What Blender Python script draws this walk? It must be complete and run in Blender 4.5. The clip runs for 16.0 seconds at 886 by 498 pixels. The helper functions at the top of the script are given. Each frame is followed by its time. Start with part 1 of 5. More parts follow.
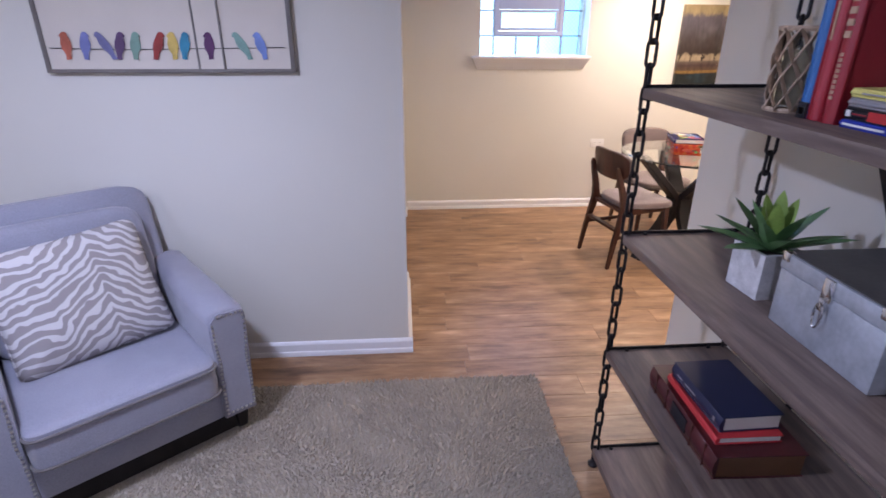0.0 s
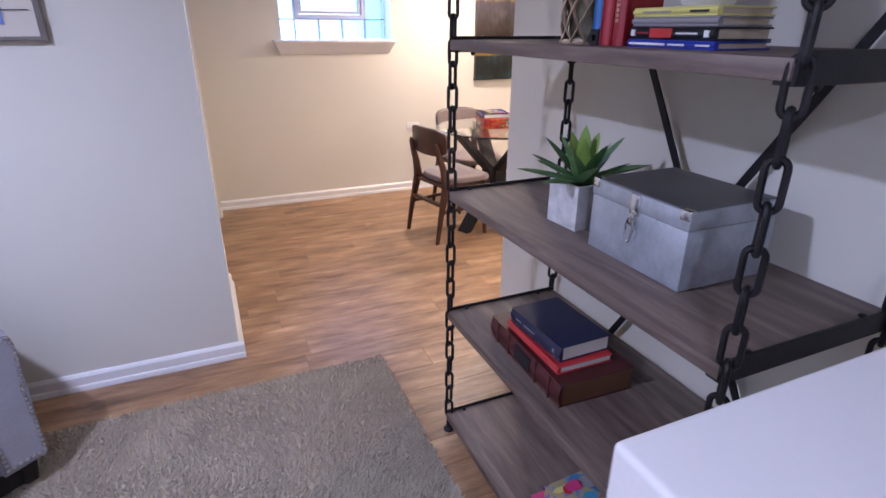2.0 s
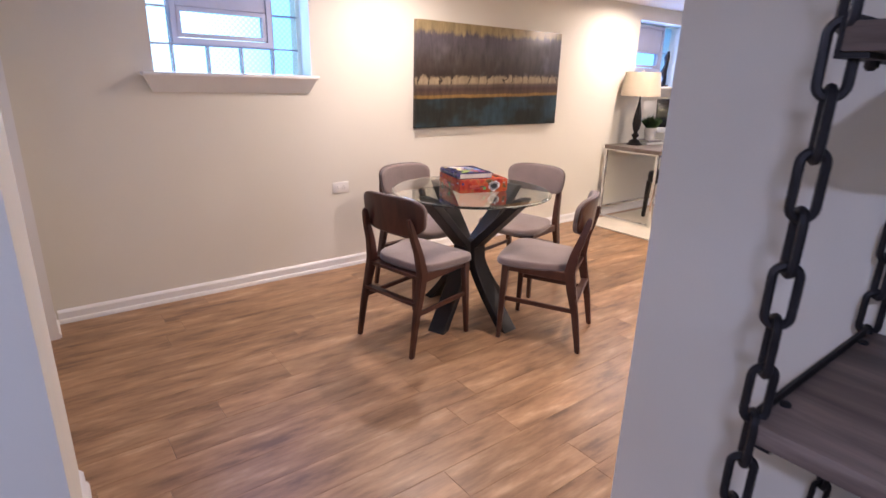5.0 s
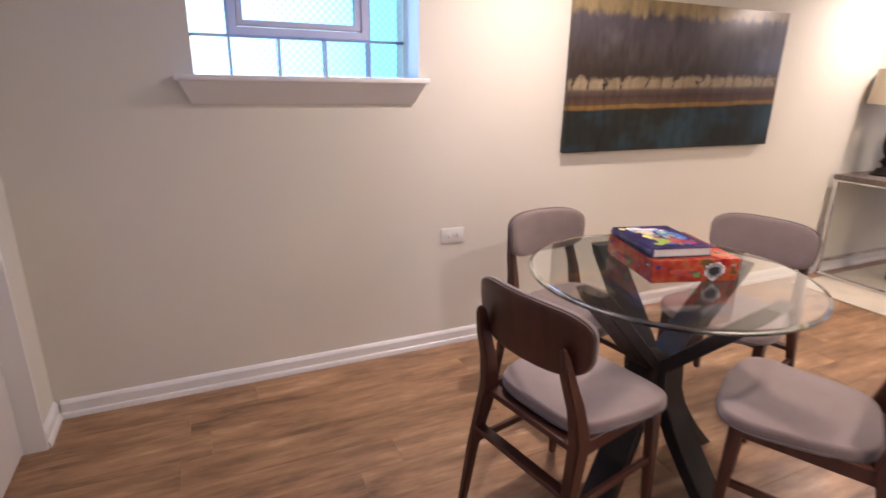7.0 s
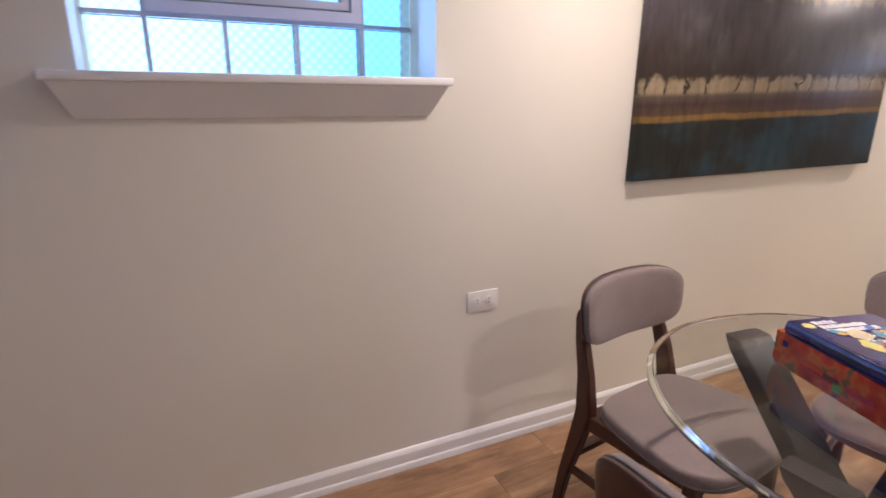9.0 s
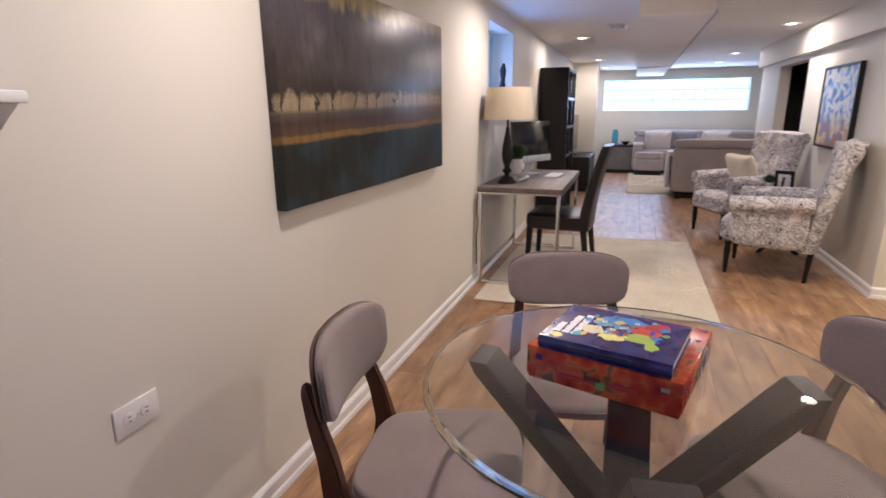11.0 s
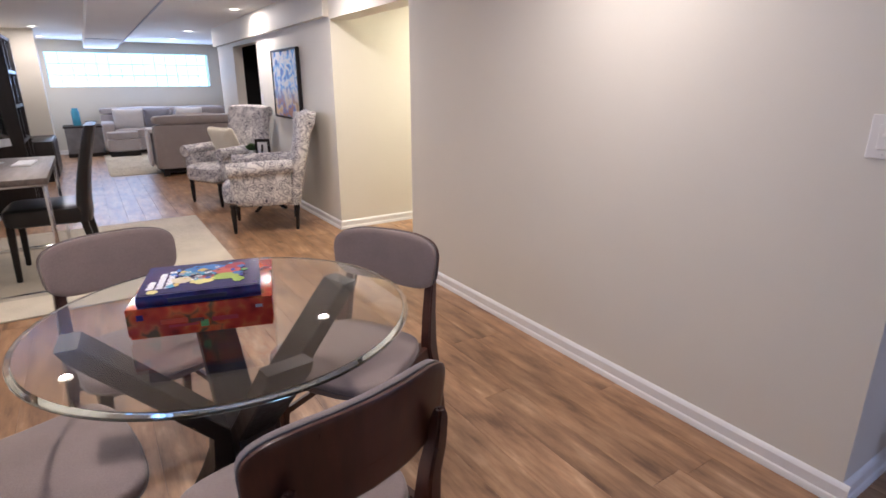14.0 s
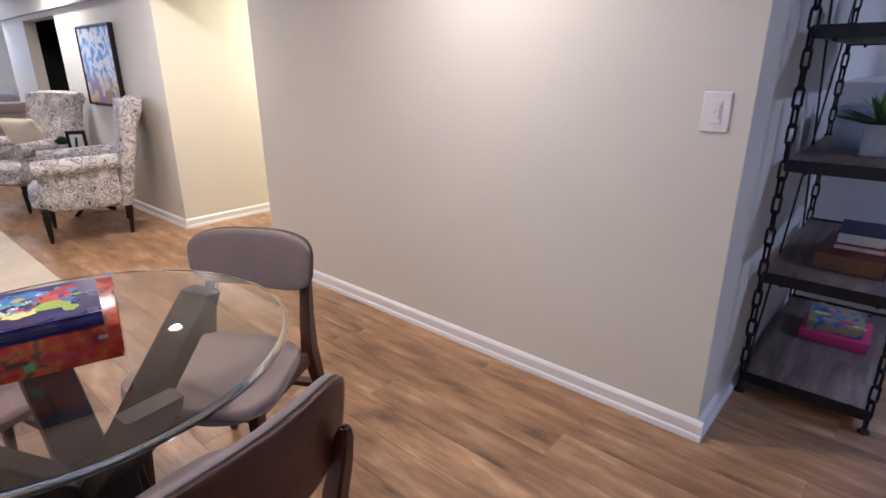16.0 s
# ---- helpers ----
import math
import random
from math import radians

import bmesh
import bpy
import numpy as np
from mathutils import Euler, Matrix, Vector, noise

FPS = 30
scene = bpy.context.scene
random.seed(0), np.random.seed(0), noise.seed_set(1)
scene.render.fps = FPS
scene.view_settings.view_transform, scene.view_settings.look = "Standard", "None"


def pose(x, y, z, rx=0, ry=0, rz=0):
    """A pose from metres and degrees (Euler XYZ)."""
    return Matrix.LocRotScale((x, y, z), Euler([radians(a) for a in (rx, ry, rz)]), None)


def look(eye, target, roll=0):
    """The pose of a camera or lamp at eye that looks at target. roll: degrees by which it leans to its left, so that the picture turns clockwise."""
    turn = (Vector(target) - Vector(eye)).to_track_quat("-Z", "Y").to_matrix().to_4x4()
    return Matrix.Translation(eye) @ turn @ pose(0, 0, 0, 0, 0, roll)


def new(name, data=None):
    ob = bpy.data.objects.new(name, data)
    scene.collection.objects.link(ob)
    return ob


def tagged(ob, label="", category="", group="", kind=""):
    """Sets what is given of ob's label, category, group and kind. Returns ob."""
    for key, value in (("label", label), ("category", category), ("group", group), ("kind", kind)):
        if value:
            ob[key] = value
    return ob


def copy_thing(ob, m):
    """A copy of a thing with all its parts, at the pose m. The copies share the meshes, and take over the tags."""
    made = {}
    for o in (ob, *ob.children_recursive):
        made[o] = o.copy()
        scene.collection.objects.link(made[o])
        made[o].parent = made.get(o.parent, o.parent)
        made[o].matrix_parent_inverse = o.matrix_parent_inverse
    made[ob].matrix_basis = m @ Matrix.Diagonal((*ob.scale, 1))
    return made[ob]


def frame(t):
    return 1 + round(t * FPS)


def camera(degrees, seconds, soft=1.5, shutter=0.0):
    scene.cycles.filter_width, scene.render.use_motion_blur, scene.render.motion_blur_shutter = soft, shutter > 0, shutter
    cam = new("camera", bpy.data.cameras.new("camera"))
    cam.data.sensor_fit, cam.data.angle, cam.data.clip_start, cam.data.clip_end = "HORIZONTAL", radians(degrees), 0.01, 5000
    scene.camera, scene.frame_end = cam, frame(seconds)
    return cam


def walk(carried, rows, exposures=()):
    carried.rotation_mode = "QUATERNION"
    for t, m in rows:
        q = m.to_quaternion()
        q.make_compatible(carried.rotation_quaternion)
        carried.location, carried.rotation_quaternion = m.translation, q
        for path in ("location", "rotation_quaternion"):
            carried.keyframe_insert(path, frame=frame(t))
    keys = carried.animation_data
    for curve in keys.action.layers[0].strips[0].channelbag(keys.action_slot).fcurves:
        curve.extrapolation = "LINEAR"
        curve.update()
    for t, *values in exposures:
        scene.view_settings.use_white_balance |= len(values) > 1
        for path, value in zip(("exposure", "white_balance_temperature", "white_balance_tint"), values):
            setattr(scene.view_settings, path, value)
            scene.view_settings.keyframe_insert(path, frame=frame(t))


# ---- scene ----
cam = camera(79.2, 16.0, soft=1.6, shutter=0.2)
PATH = [
    (0, (0.111, 0.081, 1.564), (0.25, 1.922, 0.796), 0.2),
    (0.5, (0.173, 0.065, 1.559), (0.511, 1.882, 0.796), 0.3),
    (1, (0.213, 0.048, 1.552), (0.724, 1.825, 0.791), 0.3),
    (1.5, (0.199, 0.045, 1.521), (0.838, 1.78, 0.759), 0.3),
    (2, (0.129, 0.129, 1.436), (0.868, 1.822, 0.67), 0.3),
    (2.5, (-0.003, 0.272, 1.38), (0.965, 1.845, 0.613), 0.4),
    (3, (-0.16, 0.481, 1.375), (0.873, 2.011, 0.606), 0.7),
    (3.5, (-0.16, 0.709, 1.338), (0.915, 2.251, 0.657), 1.0),
    (3.7, (-0.132, 0.816, 1.342), (0.97, 2.364, 0.718), 1.2),
    (5.8, (0.41, 1.84, 1.333), (1.591, 3.335, 0.722), 1.3),
    (6, (0.487, 1.965, 1.314), (1.643, 3.48, 0.707), 1.3),
    (6.5, (0.667, 2.233, 1.333), (1.715, 3.824, 0.726), 0.9),
    (7, (0.762, 2.485, 1.329), (1.548, 4.223, 0.728), 1.0),
    (7.5, (0.809, 2.688, 1.298), (1.121, 4.574, 0.709), 0.9),
    (8, (0.822, 2.912, 1.298), (1.032, 4.811, 0.708), 1.1),
    (8.5, (0.884, 3.108, 1.306), (1.286, 4.974, 0.708), 1.3),
    (9, (0.973, 3.275, 1.286), (1.803, 5.009, 0.735), 0.4),
    (9.5, (1.013, 3.463, 1.314), (2.227, 4.941, 0.728), 0.8),
    (10, (1.007, 3.588, 1.325), (2.578, 4.677, 0.738), 0.4),
    (10.2, (1.05, 3.59, 1.301), (2.665, 4.631, 0.749), 0.3),
    (12.3, (0.885, 3.995, 1.294), (2.766, 3.643, 0.712), -0.2),
    (12.5, (0.864, 3.996, 1.304), (2.722, 3.548, 0.715), 0.3),
    (13, (0.83, 3.969, 1.304), (2.624, 3.311, 0.715), 0.4),
    (13.5, (0.791, 3.932, 1.306), (2.496, 3.069, 0.717), 0.4),
    (14, (0.777, 3.899, 1.291), (2.383, 2.863, 0.702), -0.1),
    (14.5, (0.726, 3.878, 1.285), (2.223, 2.691, 0.693), -0.1),
    (15, (0.693, 3.885, 1.273), (2.065, 2.552, 0.69), 0.2),
    (15.5, (0.712, 3.871, 1.284), (1.998, 2.461, 0.687), -0.1),
    (16, (0.884, 3.891, 1.288), (2.135, 2.471, 0.639), -0.2),
]
walk(cam, [(t, look(eye, target, roll)) for t, eye, target, roll in PATH],
     [(0, 0.0, 6950, 12), (2, 0.13, 6820, 12), (3.5, 0.24, 6580, 12), (5.8, -0.42, 6700, 15), (7, -0.48, 6640, 15), (8, -0.57, 6480, 13), (9, -0.74, 6460, 12), (9.5, -0.9, 6450, 12), (10.2, -0.94, 6400, 12),
      (12.3, -0.84, 6230, 11), (14.5, -0.76, 5990, 9), (16, -0.64, 5940, 9)])

# ---- world and light ----
H = 2.08
world = bpy.data.worlds.new("world")
scene.world = world
world.use_nodes = True
wn = world.node_tree
sky = wn.nodes.new("ShaderNodeTexSky")
sky.sky_type, sky.sun_disc, sky.sun_elevation, sky.sun_rotation = "NISHITA", False, radians(40), radians(200)
wn.links.new(sky.outputs[0], wn.nodes["Background"].inputs[0])
wn.nodes["Background"].inputs[1].default_value = 0.12


def downlamp(x, y, watts, colour, size=0.11, spread=180):
    data = bpy.data.lights.new("downlight_lamp", "AREA")
    data.shape, data.size, data.energy, data.color, data.spread = "DISK", size, watts, colour, radians(spread)
    ob = new("downlight_lamp", data)
    ob.location = (x, y, H - 0.012)
    return ob


WARM, COOL, HALL = (1.0, 0.845, 0.775), (0.72, 0.835, 1.36), (1.0, 0.875, 0.66)
DINING = [(2.2, 4.2), (2.2, 2.6), (4.8, 4.3), (4.8, 2.5)]
FAR = [(7.7, 4.36), (7.37, 2.36), (10.7, 4.36), (10.38, 2.38), (12.66, 4.36), (12.14, 2.37)]
FRONT = [(-0.8, 0.98), (-2.1, 0.98), (-0.2, -0.7)]
for (x, y), watts in zip(DINING, (25, 20, 27, 26)):
    downlamp(x, y, watts, WARM, 0.055, 170)
for (x, y), watts in zip(FAR, (23, 30, 19, 20, 16, 16)):
    downlamp(x, y, watts, WARM)
for (x, y), watts in zip(FRONT, (32, 8, 15)):
    downlamp(x, y, watts, COOL)
downlamp(4.65, 0.9, 44, HALL)
for n, (x0, x1, z0, z1, y) in {"north": (0.79, 1.65, 1.36, 1.95, 5.02), "desk": (5.25, 6.0, 1.36, 1.9, 5.02)}.items():
    data = bpy.data.lights.new("window_light", "AREA")
    data.shape, data.size, data.size_y, data.energy, data.color = "RECTANGLE", x1 - x0, z1 - z0, 9, (0.20, 0.40, 1.0)
    ob = new("window_light", data)
    ob.matrix_world = look(((x0 + x1) / 2, y - 0.07, (z0 + z1) / 2), ((x0 + x1) / 2, y - 1, (z0 + z1) / 2))
data = bpy.data.lights.new("window_light", "AREA")
data.shape, data.size, data.size_y, data.energy, data.color = "RECTANGLE", 2.75, 0.6, 75, (0.50, 0.63, 1.0)
ob = new("window_light", data)
ob.matrix_world = look((13.36, 2.98, 1.57), (10, 2.98, 1.3))

# ---- materials ----
def nodes_of(name):
    m = bpy.data.materials.new(name)
    m.use_nodes = True
    nt = m.node_tree
    return m, nt, nt.nodes["Principled BSDF"]


def add(nt, kind, **sets):
    n = nt.nodes.new("ShaderNode" + kind)
    for k, v in sets.items():
        n.inputs[k].default_value = v
    return n


def ramp(nt, fac, stops):
    r = nt.nodes.new("ShaderNodeValToRGB")
    el = r.color_ramp.elements
    while len(el) < len(stops):
        el.new(0.5)
    for e, (p, c) in zip(el, stops):
        e.position, e.color = p, (*c, 1)
    nt.links.new(fac, r.inputs[0])
    return r


def coords(nt, scale=(1, 1, 1), spread=0.0, out="Object", turn=0.0):
    tc = nt.nodes.new("ShaderNodeTexCoord")
    mp = nt.nodes.new("ShaderNodeMapping")
    mp.inputs["Scale"].default_value = scale
    mp.inputs["Rotation"].default_value = (0, 0, turn)
    nt.links.new(tc.outputs[out], mp.inputs[0])
    if spread:
        info = nt.nodes.new("ShaderNodeObjectInfo")
        mul = nt.nodes.new("ShaderNodeMath")
        mul.operation = "MULTIPLY"
        mul.inputs[1].default_value = spread
        nt.links.new(info.outputs["Random"], mul.inputs[0])
        comb = nt.nodes.new("ShaderNodeCombineXYZ")
        for i in range(3):
            nt.links.new(mul.outputs[0], comb.inputs[i])
        nt.links.new(comb.outputs[0], mp.inputs["Location"])
    return mp.outputs[0]


def shade(c, k):
    return tuple(min(1.0, v * k) for v in c)


def bumped(nt, bsdf, height, strength, distance=0.01):
    b = add(nt, "Bump", Strength=strength, Distance=distance)
    nt.links.new(height, b.inputs["Height"])
    nt.links.new(b.outputs[0], bsdf.inputs["Normal"])


def plain(name, base, rough=0.5, metal=0.0, var=0.12, scale=6.0, fine=180.0, bump=0.15, spec=0.5, sheen=0.0):
    """A surface with patches at one scale and grain at a finer one."""
    m, nt, b = nodes_of(name)
    v = coords(nt)
    big, small = add(nt, "TexNoise", Scale=scale, Detail=4.0), add(nt, "TexNoise", Scale=fine, Detail=3.0)
    nt.links.new(v, big.inputs["Vector"]), nt.links.new(v, small.inputs["Vector"])
    mix = nt.nodes.new("ShaderNodeMath")
    mix.operation = "MULTIPLY_ADD"
    mix.inputs[1].default_value = 0.35
    nt.links.new(small.outputs["Fac"], mix.inputs[0]), nt.links.new(big.outputs["Fac"], mix.inputs[2])
    r = ramp(nt, mix.outputs[0], [(0.4, shade(base, 1 - var)), (0.95, shade(base, 1 + var))])
    nt.links.new(r.outputs[0], b.inputs["Base Color"])
    b.inputs["Roughness"].default_value, b.inputs["Metallic"].default_value = rough, metal
    b.inputs["Specular IOR Level"].default_value = spec
    if sheen:
        b.inputs["Sheen Weight"].default_value = sheen
    if bump:
        bumped(nt, b, small.outputs["Fac"], bump, 0.004)
    return m


def wood(name, dark, mid, light, rough=0.35, scale=(1.3, 16, 16), spread=0.0, bump=0.12, out="Object", tone=0.16):
    """Grain drawn along x; a spread sets pieces apart from one another."""
    m, nt, b = nodes_of(name)
    v = coords(nt, scale, spread, out)
    warp = add(nt, "TexNoise", Scale=1.1, Detail=5.0, Distortion=1.2)
    grain = add(nt, "TexNoise", Scale=5.0, Detail=8.0, Roughness=0.7)
    nt.links.new(v, warp.inputs["Vector"]), nt.links.new(v, grain.inputs["Vector"])
    mixf = nt.nodes.new("ShaderNodeMix")
    mixf.inputs["Factor"].default_value = 0.42
    nt.links.new(warp.outputs["Fac"], mixf.inputs["A"]), nt.links.new(grain.outputs["Fac"], mixf.inputs["B"])
    r = ramp(nt, mixf.outputs["Result"], [(0.32, dark), (0.5, mid), (0.68, light)])
    col = r.outputs[0]
    if spread:
        info = nt.nodes.new("ShaderNodeObjectInfo")
        mr = add(nt, "MapRange")
        mr.inputs["To Min"].default_value, mr.inputs["To Max"].default_value = 1 - tone, 1 + tone
        nt.links.new(info.outputs["Random"], mr.inputs[0])
        hsv = nt.nodes.new("ShaderNodeHueSaturation")
        nt.links.new(mr.outputs[0], hsv.inputs["Value"]), nt.links.new(col, hsv.inputs["Color"])
        col = hsv.outputs[0]
    nt.links.new(col, b.inputs["Base Color"])
    b.inputs["Roughness"].default_value = rough
    rr = ramp(nt, grain.outputs["Fac"], [(0.3, (rough * 0.8,) * 3), (0.7, (min(1, rough * 1.3),) * 3)])
    nt.links.new(rr.outputs[0], b.inputs["Roughness"])
    bumped(nt, b, grain.outputs["Fac"], bump, 0.003)
    return m


def woven(name, c1, c2, rough=0.9, scale=420.0, var=(2.5, 0.35)):
    """Cloth: fine crossed threads over faint large patches."""
    m, nt, b = nodes_of(name)
    v = coords(nt)
    w1, w2 = add(nt, "TexWave", Scale=scale / 3), add(nt, "TexWave", Scale=scale / 3)
    w2.bands_direction = "Z"
    nz, patch = add(nt, "TexNoise", Scale=scale, Detail=2.0), add(nt, "TexNoise", Scale=var[0] * 3, Detail=3.0)
    for n in (w1, w2, nz, patch):
        nt.links.new(v, n.inputs["Vector"])
    mx = nt.nodes.new("ShaderNodeMix")
    mx.inputs["Factor"].default_value = var[1]
    nt.links.new(nz.outputs["Fac"], mx.inputs["A"]), nt.links.new(patch.outputs["Fac"], mx.inputs["B"])
    r = ramp(nt, mx.outputs["Result"], [(0.35, c1), (0.65, c2)])
    nt.links.new(r.outputs[0], b.inputs["Base Color"])
    b.inputs["Roughness"].default_value, b.inputs["Sheen Weight"].default_value = rough, 0.25
    bumped(nt, b, nz.outputs["Fac"], 0.35, 0.002)
    return m


def zebra():
    """Printed zebra stripes: wavy bands that meet in a chevron off the middle."""
    m, nt, b = nodes_of("zebra_cloth")
    v = coords(nt)
    warp = add(nt, "TexNoise", Scale=8.0, Detail=2.0)
    sep = nt.nodes.new("ShaderNodeSeparateXYZ")
    nt.links.new(v, warp.inputs["Vector"]), nt.links.new(v, sep.inputs[0])

    def calc(op, p, q, r=0.0):
        n = nt.nodes.new("ShaderNodeMath")
        n.operation = op
        for i, val in enumerate((p, q, r)):
            if isinstance(val, (int, float)):
                n.inputs[i].default_value = val
            else:
                nt.links.new(val, n.inputs[i])
        return n.outputs[0]

    fold = calc("ABSOLUTE", calc("SUBTRACT", sep.outputs[0], 0.075), 0.0)
    along = calc("MULTIPLY_ADD", calc("MINIMUM", fold, 0.17), 0.75, sep.outputs[1])
    along = calc("MULTIPLY_ADD", warp.outputs["Fac"], 0.13, along)
    stripe = calc("SINE", calc("MULTIPLY", along, 172.0), 0.0)
    breakup = add(nt, "TexNoise", Scale=16.0, Detail=1.0)
    nt.links.new(v, breakup.inputs["Vector"])
    edge = calc("MULTIPLY_ADD", calc("SUBTRACT", breakup.outputs["Fac"], 0.5), 3.4, stripe)
    r = ramp(nt, edge, [(0.02, (0.27, 0.24, 0.237)), (0.36, (0.53, 0.505, 0.50))])
    nz = add(nt, "TexNoise", Scale=350.0)
    nt.links.new(v, nz.inputs["Vector"]), nt.links.new(r.outputs[0], b.inputs["Base Color"])
    b.inputs["Roughness"].default_value = 0.85
    bumped(nt, b, nz.outputs["Fac"], 0.3, 0.002)
    return m


def glowing(name, colour, strength):
    m, nt, b = nodes_of(name)
    b.inputs["Base Color"].default_value = (*colour, 1)
    b.inputs["Emission Color"].default_value, b.inputs["Emission Strength"].default_value = (*colour, 1), strength
    return m


def clear(name, tint, rough=0.0, ior=1.45, bump=0.0, scale=60.0):
    m, nt, b = nodes_of(name)
    b.inputs["Base Color"].default_value, b.inputs["Roughness"].default_value = (*tint, 1), rough
    b.inputs["Transmission Weight"].default_value, b.inputs["IOR"].default_value = 1.0, ior
    if bump:
        vo = add(nt, "TexVoronoi", Scale=scale, Randomness=0.0)
        turned = nt.nodes.new("ShaderNodeMapping")
        turned.inputs["Rotation"].default_value = (0, radians(45), 0)
        nt.links.new(coords(nt), turned.inputs[0]), nt.links.new(turned.outputs[0], vo.inputs["Vector"])
        bumped(nt, b, vo.outputs["Distance"], bump, 0.01)
        # Diamond highlights of the pressed glass, put into its tint as lighter middles.
        glint_tint = ramp(nt, vo.outputs["Distance"], [(0.1, tint), (0.6, tuple(c * k for c, k in zip(tint, (0.62, 0.78, 0.92))))])
        nt.links.new(glint_tint.outputs[0], b.inputs["Base Color"])
    return m


WALL = plain("wall_paint", (0.71, 0.685, 0.612), 0.6, var=0.03, scale=1.5, fine=260, bump=0.06, spec=0.3)
CEIL = plain("ceiling_paint", (0.80, 0.79, 0.77), 0.75, var=0.03, scale=1.2, fine=200, bump=0.08)
TRIM = plain("trim_paint", (0.80, 0.80, 0.80), 0.35, var=0.03, scale=5, fine=120, bump=0.03)
DOORW = plain("door_paint", (0.76, 0.74, 0.72), 0.4, var=0.03, scale=3, fine=150, bump=0.04)
HALFWALL = plain("half_wall_paint", (0.64, 0.61, 0.60), 0.5, var=0.04, scale=3, fine=180, bump=0.06)
SUBFLOOR = plain("subfloor", (0.12, 0.08, 0.05), 0.8)


def rustic(name, spread):
    """Printed rustic oak: tan and grey-brown patches, long streaks, dark checks and knots."""
    m, nt, b = nodes_of(name)
    v = coords(nt, (1, 1, 1), spread)
    long = nt.nodes.new("ShaderNodeMapping")
    long.inputs["Scale"].default_value = (0.55, 8.0, 1.0)
    nt.links.new(v, long.inputs[0])
    patch = add(nt, "TexNoise", Scale=3.2, Detail=5.0, Roughness=0.6)
    streak = add(nt, "TexNoise", Scale=5.0, Detail=9.0, Roughness=0.66)
    check = add(nt, "TexNoise", Scale=3.2, Detail=7.0, Roughness=0.75)
    nt.links.new(long.outputs[0], streak.inputs["Vector"])
    half = nt.nodes.new("ShaderNodeMapping")
    half.inputs["Scale"].default_value = (1.1, 4.0, 1.0)
    nt.links.new(v, half.inputs[0]), nt.links.new(half.outputs[0], patch.inputs["Vector"])
    thin = nt.nodes.new("ShaderNodeMapping")
    thin.inputs["Scale"].default_value = (0.7, 20.0, 1.0)
    nt.links.new(v, thin.inputs[0]), nt.links.new(thin.outputs[0], check.inputs["Vector"])
    c1 = ramp(nt, patch.outputs["Fac"], [(0.30, (0.165, 0.090, 0.050)), (0.42, (0.292, 0.166, 0.090)), (0.52, (0.362, 0.210, 0.115)), (0.60, (0.42, 0.256, 0.142)), (0.70, (0.53, 0.345, 0.21))])
    c2 = ramp(nt, streak.outputs["Fac"], [(0.33, (0.62, 0.58, 0.56)), (0.5, (0.95, 0.95, 0.95)), (0.68, (1.25, 1.22, 1.18))])
    c3 = ramp(nt, check.outputs["Fac"], [(0.28, (0.42, 0.36, 0.33)), (0.36, (1, 1, 1))])
    col = c1.outputs[0]
    for c, f in ((c2, 0.62), (c3, 0.55)):
        mul = nt.nodes.new("ShaderNodeMix")
        mul.data_type, mul.blend_type = "RGBA", "MULTIPLY"
        mul.inputs["Factor"].default_value = f
        nt.links.new(col, mul.inputs["A"]), nt.links.new(c.outputs[0], mul.inputs["B"])
        col = mul.outputs["Result"]
    info = nt.nodes.new("ShaderNodeObjectInfo") if spread else nt.nodes.new("ShaderNodeNewGeometry")
    mr = add(nt, "MapRange")
    mr.inputs["To Min"].default_value, mr.inputs["To Max"].default_value = 0.87, 1.10
    nt.links.new(info.outputs["Random" if spread else "Random Per Island"], mr.inputs[0])
    hsv = nt.nodes.new("ShaderNodeHueSaturation")
    nt.links.new(mr.outputs[0], hsv.inputs["Value"]), nt.links.new(col, hsv.inputs["Color"])
    nt.links.new(hsv.outputs[0], b.inputs["Base Color"])
    rr = ramp(nt, streak.outputs["Fac"], [(0.3, (0.30,) * 3), (0.7, (0.44,) * 3)])
    nt.links.new(rr.outputs[0], b.inputs["Roughness"])
    bumped(nt, b, check.outputs["Fac"], 0.08, 0.002)
    return m


OAK, OAKX = rustic("oak_plank", 40.0), rustic("oak_plank_far", 0.0)
WALNUT = wood("walnut", (0.03, 0.010, 0.007), (0.058, 0.019, 0.012), (0.09, 0.031, 0.019), 0.34, (9, 9, 1.2), bump=0.05)
BOARD = wood("shelf_board", (0.06, 0.04, 0.033), (0.15, 0.108, 0.09), (0.27, 0.205, 0.17), 0.55, (14, 1.4, 14), 20.0, tone=0.08)
DESKTOP = wood("desk_board", (0.09, 0.075, 0.068), (0.15, 0.125, 0.112), (0.2, 0.17, 0.155), 0.45, (1.4, 14, 14))
ESPRESSO = wood("espresso", (0.009, 0.0075, 0.007), (0.014, 0.011, 0.0105), (0.021, 0.017, 0.0155), 0.40, (8, 8, 1.5), bump=0.008)
ESPRESSO.node_tree.nodes["Principled BSDF"].inputs["Specular IOR Level"].default_value = 0.28
IRON = plain("black_iron", (0.022, 0.020, 0.022), 0.5, 0.6, var=0.3, scale=30, fine=300, bump=0.25)
STEEL = plain("zinc_steel", (0.42, 0.45, 0.49), 0.45, 0.45, var=0.26, scale=14, fine=90, bump=0.05)
STEELDARK = plain("lid_steel", (0.20, 0.20, 0.21), 0.4, 0.7, var=0.2, scale=7, fine=90, bump=0.05)
CHROME = plain("chrome", (0.75, 0.75, 0.76), 0.15, 1.0, var=0.03, bump=0)
BRUSHED = plain("brushed_steel", (0.62, 0.61, 0.6), 0.3, 1.0, var=0.05, bump=0)
